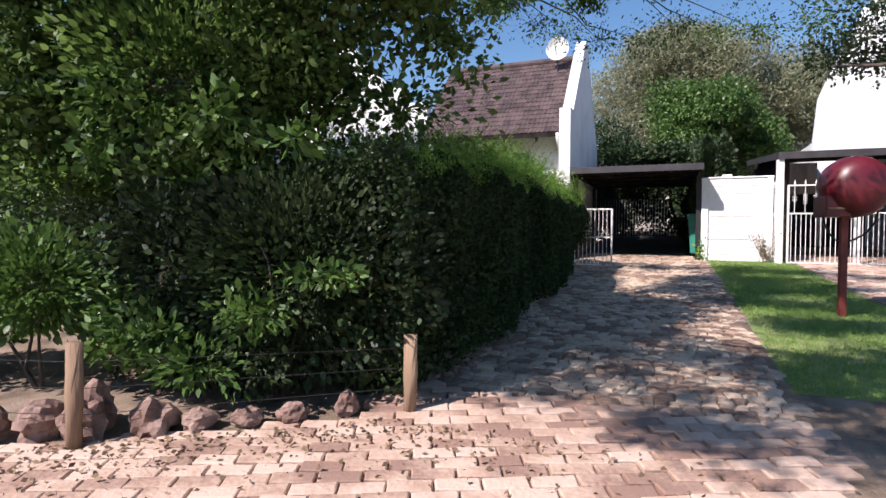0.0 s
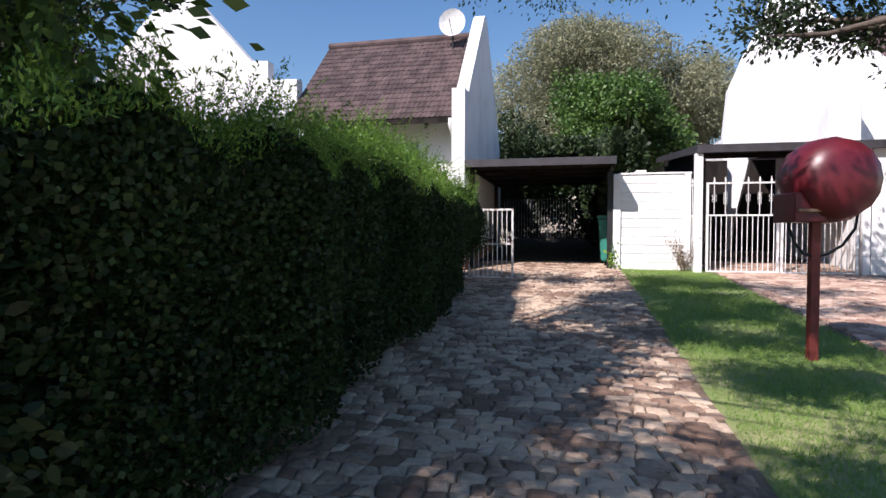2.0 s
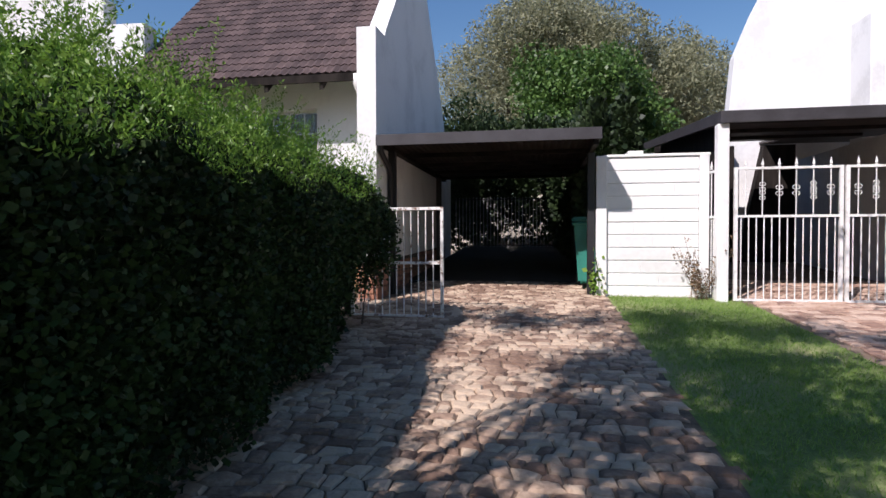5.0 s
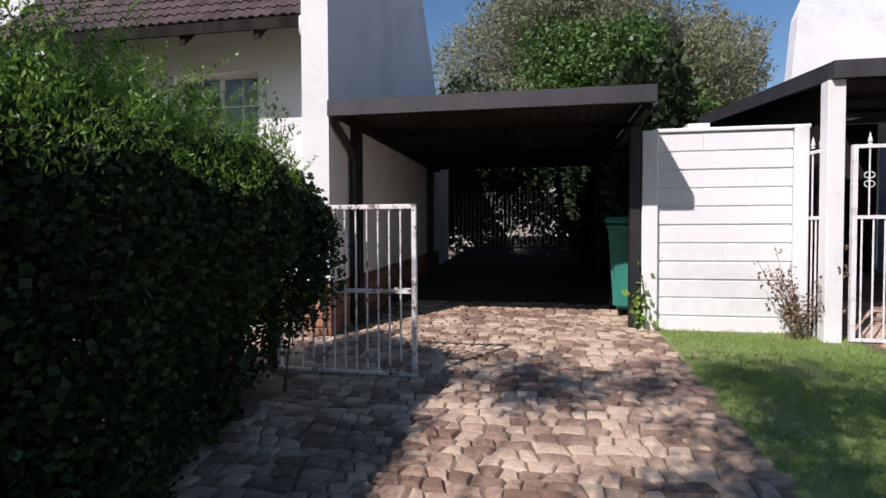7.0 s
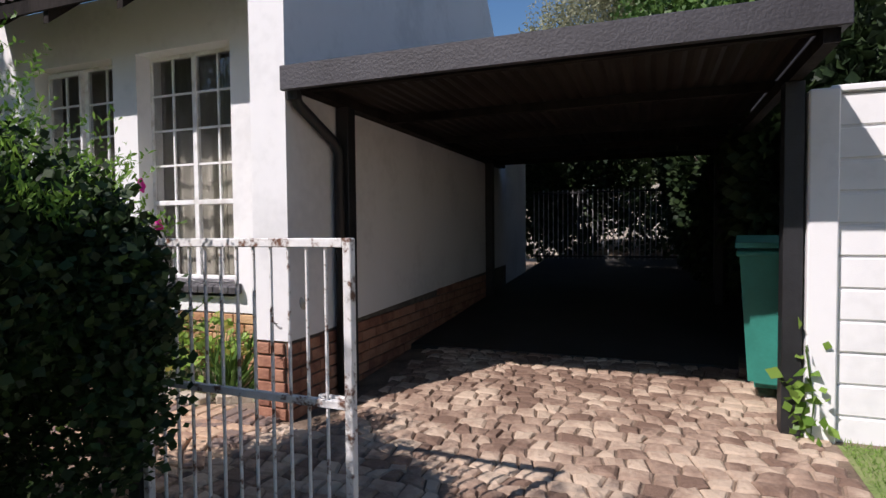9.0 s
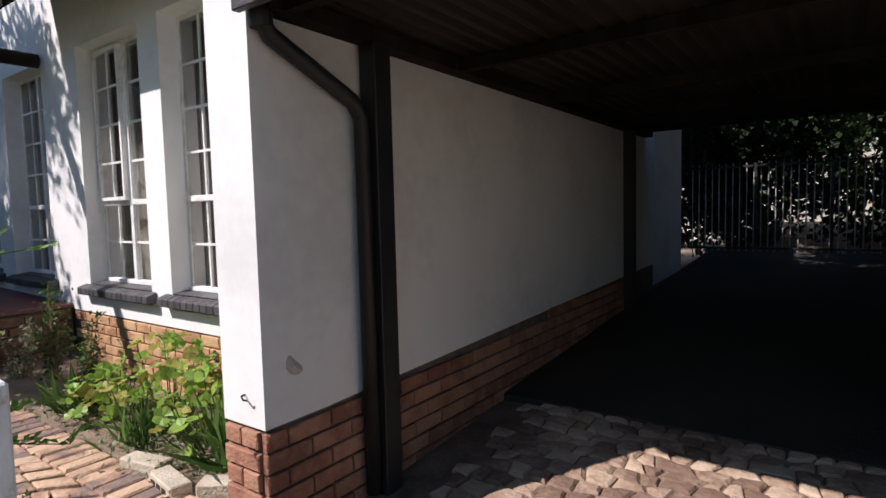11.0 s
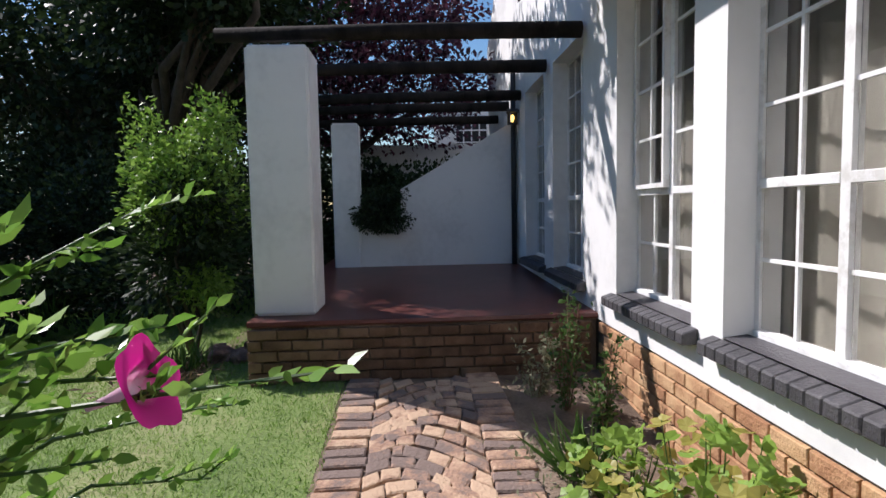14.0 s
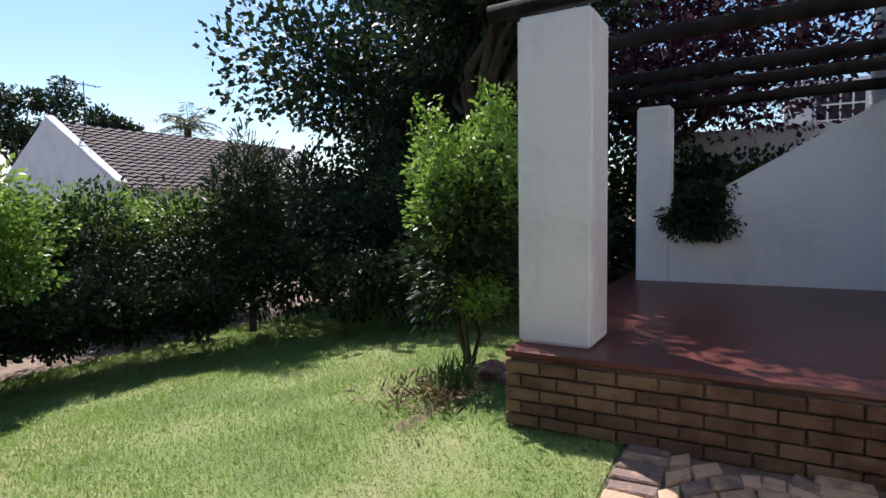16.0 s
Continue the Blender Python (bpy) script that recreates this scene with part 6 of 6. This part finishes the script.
joined("drive_cobbles", [(stone_mesh(poly, rp, SETT_J), cobble_m(cx, cy, 0)) for cx, cy, poly in far], SETT_J, "worn clay cobbles of the sloping drive", "paving")
items = [(COB[k], cobble_m(cx, cy, a)) for k, cx, cy, a in course_fill(4.8, 7.3, -8.0, 2.4, lambda x, y: x > 4.85 - 0.02 * y, 0.03)]
joined("neighbour_drive", items, PAVER_J, "clay paving of the neighbouring drive", "paving")
# street pavement: long bricks laid askew
STB = [piece_mesh("street_brick", 0.232, 0.108, 0.062, 0.008, 0.006, 540 + k, PAVER) for k in range(5)]
items = []
ca, sa = math.cos(radians(24)), math.sin(radians(24))
for j in range(-34, 34):
    for i in range(-26, 26):
        u, v = i * 0.243 + 0.12 * (j % 2), j * 0.118
        x, y = 1.4 + u * ca - v * sa, -12.6 + u * sa + v * ca
        front = -10.75 + 0.62 * min(x, 0.5) if x < 0.3 else 0.0
        if -4.2 < x < 7.4 and -15.4 < y < min(front, -9.72 if 0.3 < x < 3.12 else (-11.0 if x > 0.5 else 9)):
            items.append((STB[rp.randrange(5)], pose(x, y, garden_z(x, y) - 0.060 + rp.uniform(-0.005, 0.004), 3.4 + rp.uniform(-0.6, 0.6), rp.uniform(-0.6, 0.6), 24 + rp.uniform(-2.5, 2.5))))
joined("street_pavement", items, PAVER_J, "sunlit clay brick pavement laid askew", "paving")

# garden path: edging bricks laid across, fans of cut bricks between
path = tagged(new("garden_path"), "brick garden path with edging courses and fan pattern", "path", kind="structure")
PATHB = mat("weathered_path_brick", ((0.20, 0.145, 0.12), (0.37, 0.225, 0.15), (0.52, 0.36, 0.24)), 0.88, 9, 50, 0.6, 45, per_piece=0.85)
EDG = [piece_mesh("edging_brick", 0.098, 0.235, 0.066, 0.009, 0.005, 560 + k, PATHB) for k in range(4)]


def path_tilt(x, y):
    """The slope of the path along its length, in degrees about the y axis."""
    return -math.degrees(math.atan((garden_z(x + 0.05, y) - garden_z(x - 0.05, y)) / 0.1))


def cut_mesh(name, c, lz, chamfer, seed, material):
    """A cut brick with four given corners, resting on z = 0."""
    r = random.Random(seed)
    k = [(x * (1 - chamfer / 0.055), y * (1 - chamfer / 0.05)) for x, y in c]
    v = [(x, y, 0) for x, y in c] + [(x, y, lz - chamfer * r.uniform(0.5, 0.9)) for x, y in c] + [(x, y, lz + r.uniform(-0.25, 0.25) * chamfer) for x, y in k] + [(0, 0, lz + chamfer * 0.2)]
    f = [(3, 2, 1, 0)]
    for i in range(4):
        j = (i + 1) % 4
        f += [(i, j, 4 + j, 4 + i), (4 + i, 4 + j, 8 + j, 8 + i), (8 + i, 8 + j, 12)]
    me = bpy.data.meshes.new(name)
    me.from_pydata(v, [], f)
    me.materials.append(material)
    me.update()
    return me


for k in range(36):
    x = -4.02 + 0.111 * k
    for yy in (-0.945, -0.035):
        lay(path, "edging_brick", EDG[rp.randrange(4)], pose(x + rp.uniform(-0.006, 0.006), yy + rp.uniform(-0.012, 0.012), garden_z(x, yy) - 0.062 + rp.uniform(-0.003, 0.003), rp.uniform(-0.9, 0.9), path_tilt(x, yy) + rp.uniform(-0.9, 0.9), rp.uniform(-2.5, 2.5)))
# fans of cut bricks: arcs that bulge towards the veranda, their middle swaying from side to side
PITCH, GAP = 0.122, 0.009


def arc_x(x_, y_):
    mid = -0.49 + 0.17 * math.sin(3.6 * x_ + 2.2)
    return 0.27 * (math.sqrt(1 + ((y_ - mid) / 0.22) ** 2) - 1)


for k in range(-6, 38):
    xk = -4.25 + PITCH * k
    n_ = 5 + k % 2
    ys = [-0.828 + 0.676 * i / n_ + (rp.uniform(-0.025, 0.025) if 0 < i < n_ else 0) for i in range(n_ + 1)]
    for i in range(n_):
        ya, yb = ys[i] + GAP / 2, ys[i + 1] - GAP / 2
        ym = (ya + yb) / 2
        h = PITCH / 2 - GAP / 2
        x = xk + arc_x(xk, ym)
        if not -3.98 < x < -0.08:
            continue
        slant = (arc_x(xk, ym + 0.02) - arc_x(xk, ym - 0.02)) / 0.04
        corners = [(arc_x(xk, y_) + xk - x + sx * h + rp.uniform(-0.007, 0.007), y_ - ym - sx * h * slant * 0.35 * (0.3 if i in (0, n_ - 1) else 1) + rp.uniform(-0.005, 0.005)) for y_, sx in ((ya, -1), (ya, 1), (yb, 1), (yb, -1))]
        me = cut_mesh("fan_brick", corners, 0.066, 0.008, 5700 + k * 10 + i, PATHB)
        lay(path, "fan_brick", me, pose(x, ym, garden_z(x, ym) - 0.064 + rp.uniform(-0.003, 0.003), rp.uniform(-0.9, 0.9), path_tilt(x, ym) + rp.uniform(-0.9, 0.9), rp.uniform(-1.5, 1.5)))

# brick faces
BR = [piece_mesh("brick", 0.222, 0.073, 0.030, 0.005, 0.002, 600 + k, BRICK) for k in range(4)]
BRH = [piece_mesh("brick", 0.100, 0.073, 0.030, 0.005, 0.002, 610 + k, BRICK) for k in range(3)]
YBR = [piece_mesh("brick", 0.222, 0.073, 0.030, 0.005, 0.002, 620 + k, YBRICK) for k in range(4)]


def face(parent, meshes, origin, along, out, length, courses, z0, pitch=0.085, half=None):
    """Courses of stretchers on a wall face. along and out: unit ways in plan."""
    ax, oy = Vector((*along, 0)), Vector((*out, 0))
    rot = Matrix((ax, Vector((0, 0, 1)), oy)).transposed().to_4x4()
    if rot.determinant() < 0:
        rot = Matrix((-ax, Vector((0, 0, 1)), oy)).transposed().to_4x4()
    for c in range(courses):
        s = 0.117 if c % 2 and not half else 0.0
        first = bool(c % 2 and half)
        while s + 0.05 < length:
            room = length - s
            full = room > 0.2 and not first
            first = False
            me = rp.choice(meshes) if full else rp.choice(half or meshes)
            w = 0.222 if full else 0.10
            if not full and not half:
                break
            p = Vector(origin) + ax * (s + w / 2) - oy * (0.022 + rp.uniform(-0.002, 0.002))
            lay(parent, "brick", me, Matrix.Translation((p.x, p.y, z0 + c * pitch + 0.036)) @ rot)
            s += w + 0.0115


face(plinth, YBR, (-4.04, WALL_Y, 0), (1, 0), (0, -1), 3.75, 7, -0.08)
face(plinth_side, BR, (0, 0.0, 0), (0, 1), (1, 0), 4.6, 6, 0.005, half=BRH)
face(plinth_side, BR, (-0.262, 0, 0), (1, 0), (0, -1), 0.255, 6, 0.005, half=BRH)
SBR = [piece_mesh("brick", 0.222, 0.073, 0.030, 0.005, 0.002, 630 + k, DBRICK) for k in range(4)]
SBH = [piece_mesh("brick", 0.100, 0.073, 0.030, 0.005, 0.002, 640 + k, DBRICK) for k in range(3)]
face(plinth_side, BR, (0, 2.6, 0), (0, 1), (1, 0), 2.0, 1, 0.515)
face(stoep, SBR, (-4.06, -1.83, 0), (0, 1), (1, 0), 2.70, 7, -0.075, half=SBH)
face(stoep, SBR, (-5.6, -1.83, 0), (1, 0), (0, -1), 1.54, 7, -0.075)

# roof tiles of the low front roof
def tile_mesh(seed):
    r = random.Random(seed)
    n = 8
    wv = lambda i: 0.012 * math.sin(i / n * 4 * math.pi)
    v = []
    for y_, z_ in ((0.0, 0.026), (0.30, 0.004)):
        v += [(0.238 * i / n - 0.119, y_, z_ + wv(i) + r.uniform(-0.001, 0.001)) for i in range(n + 1)]
    v += [(0.238 * i / n - 0.119, 0.0, 0.008 + wv(i)) for i in range(n + 1)]
    f = [(i, i + 1, n + 2 + i, n + 1 + i) for i in range(n)] + [(2 * n + 2 + i, 2 * n + 3 + i, i + 1, i) for i in range(n)]
    me = bpy.data.meshes.new("tile")
    me.from_pydata(v, [], f)
    me.materials.append(TILE)
    me.update()
    return me


TILES = [tile_mesh(k) for k in range(4)]
way = math.degrees(math.atan2(RIDGE_Z - EAVE_Z, RIDGE_Y - EAVE_Y))
L = math.hypot(RIDGE_Z - EAVE_Z, RIDGE_Y - EAVE_Y)
for j in range(17):
    s = -0.04 + j * (L - 0.02) / 17
    for i in range(17):
        x = -4.07 + 0.2305 * i
        lay(roof, "tile", rp.choice(TILES), Matrix.Translation((x + rp.uniform(-0.003, 0.003), EAVE_Y + s * math.cos(radians(way)), EAVE_Z + s * math.sin(radians(way)) + 0.012)) @ pose(0, 0, 0, way + rp.uniform(-0.6, 0.6), 0, 0))
part("ridge_cap", tubed([(-4.2, RIDGE_Y, RIDGE_Z + 0.03), (-0.29, RIDGE_Y, RIDGE_Z + 0.03)], 0.10, 10), TILE_J, house)
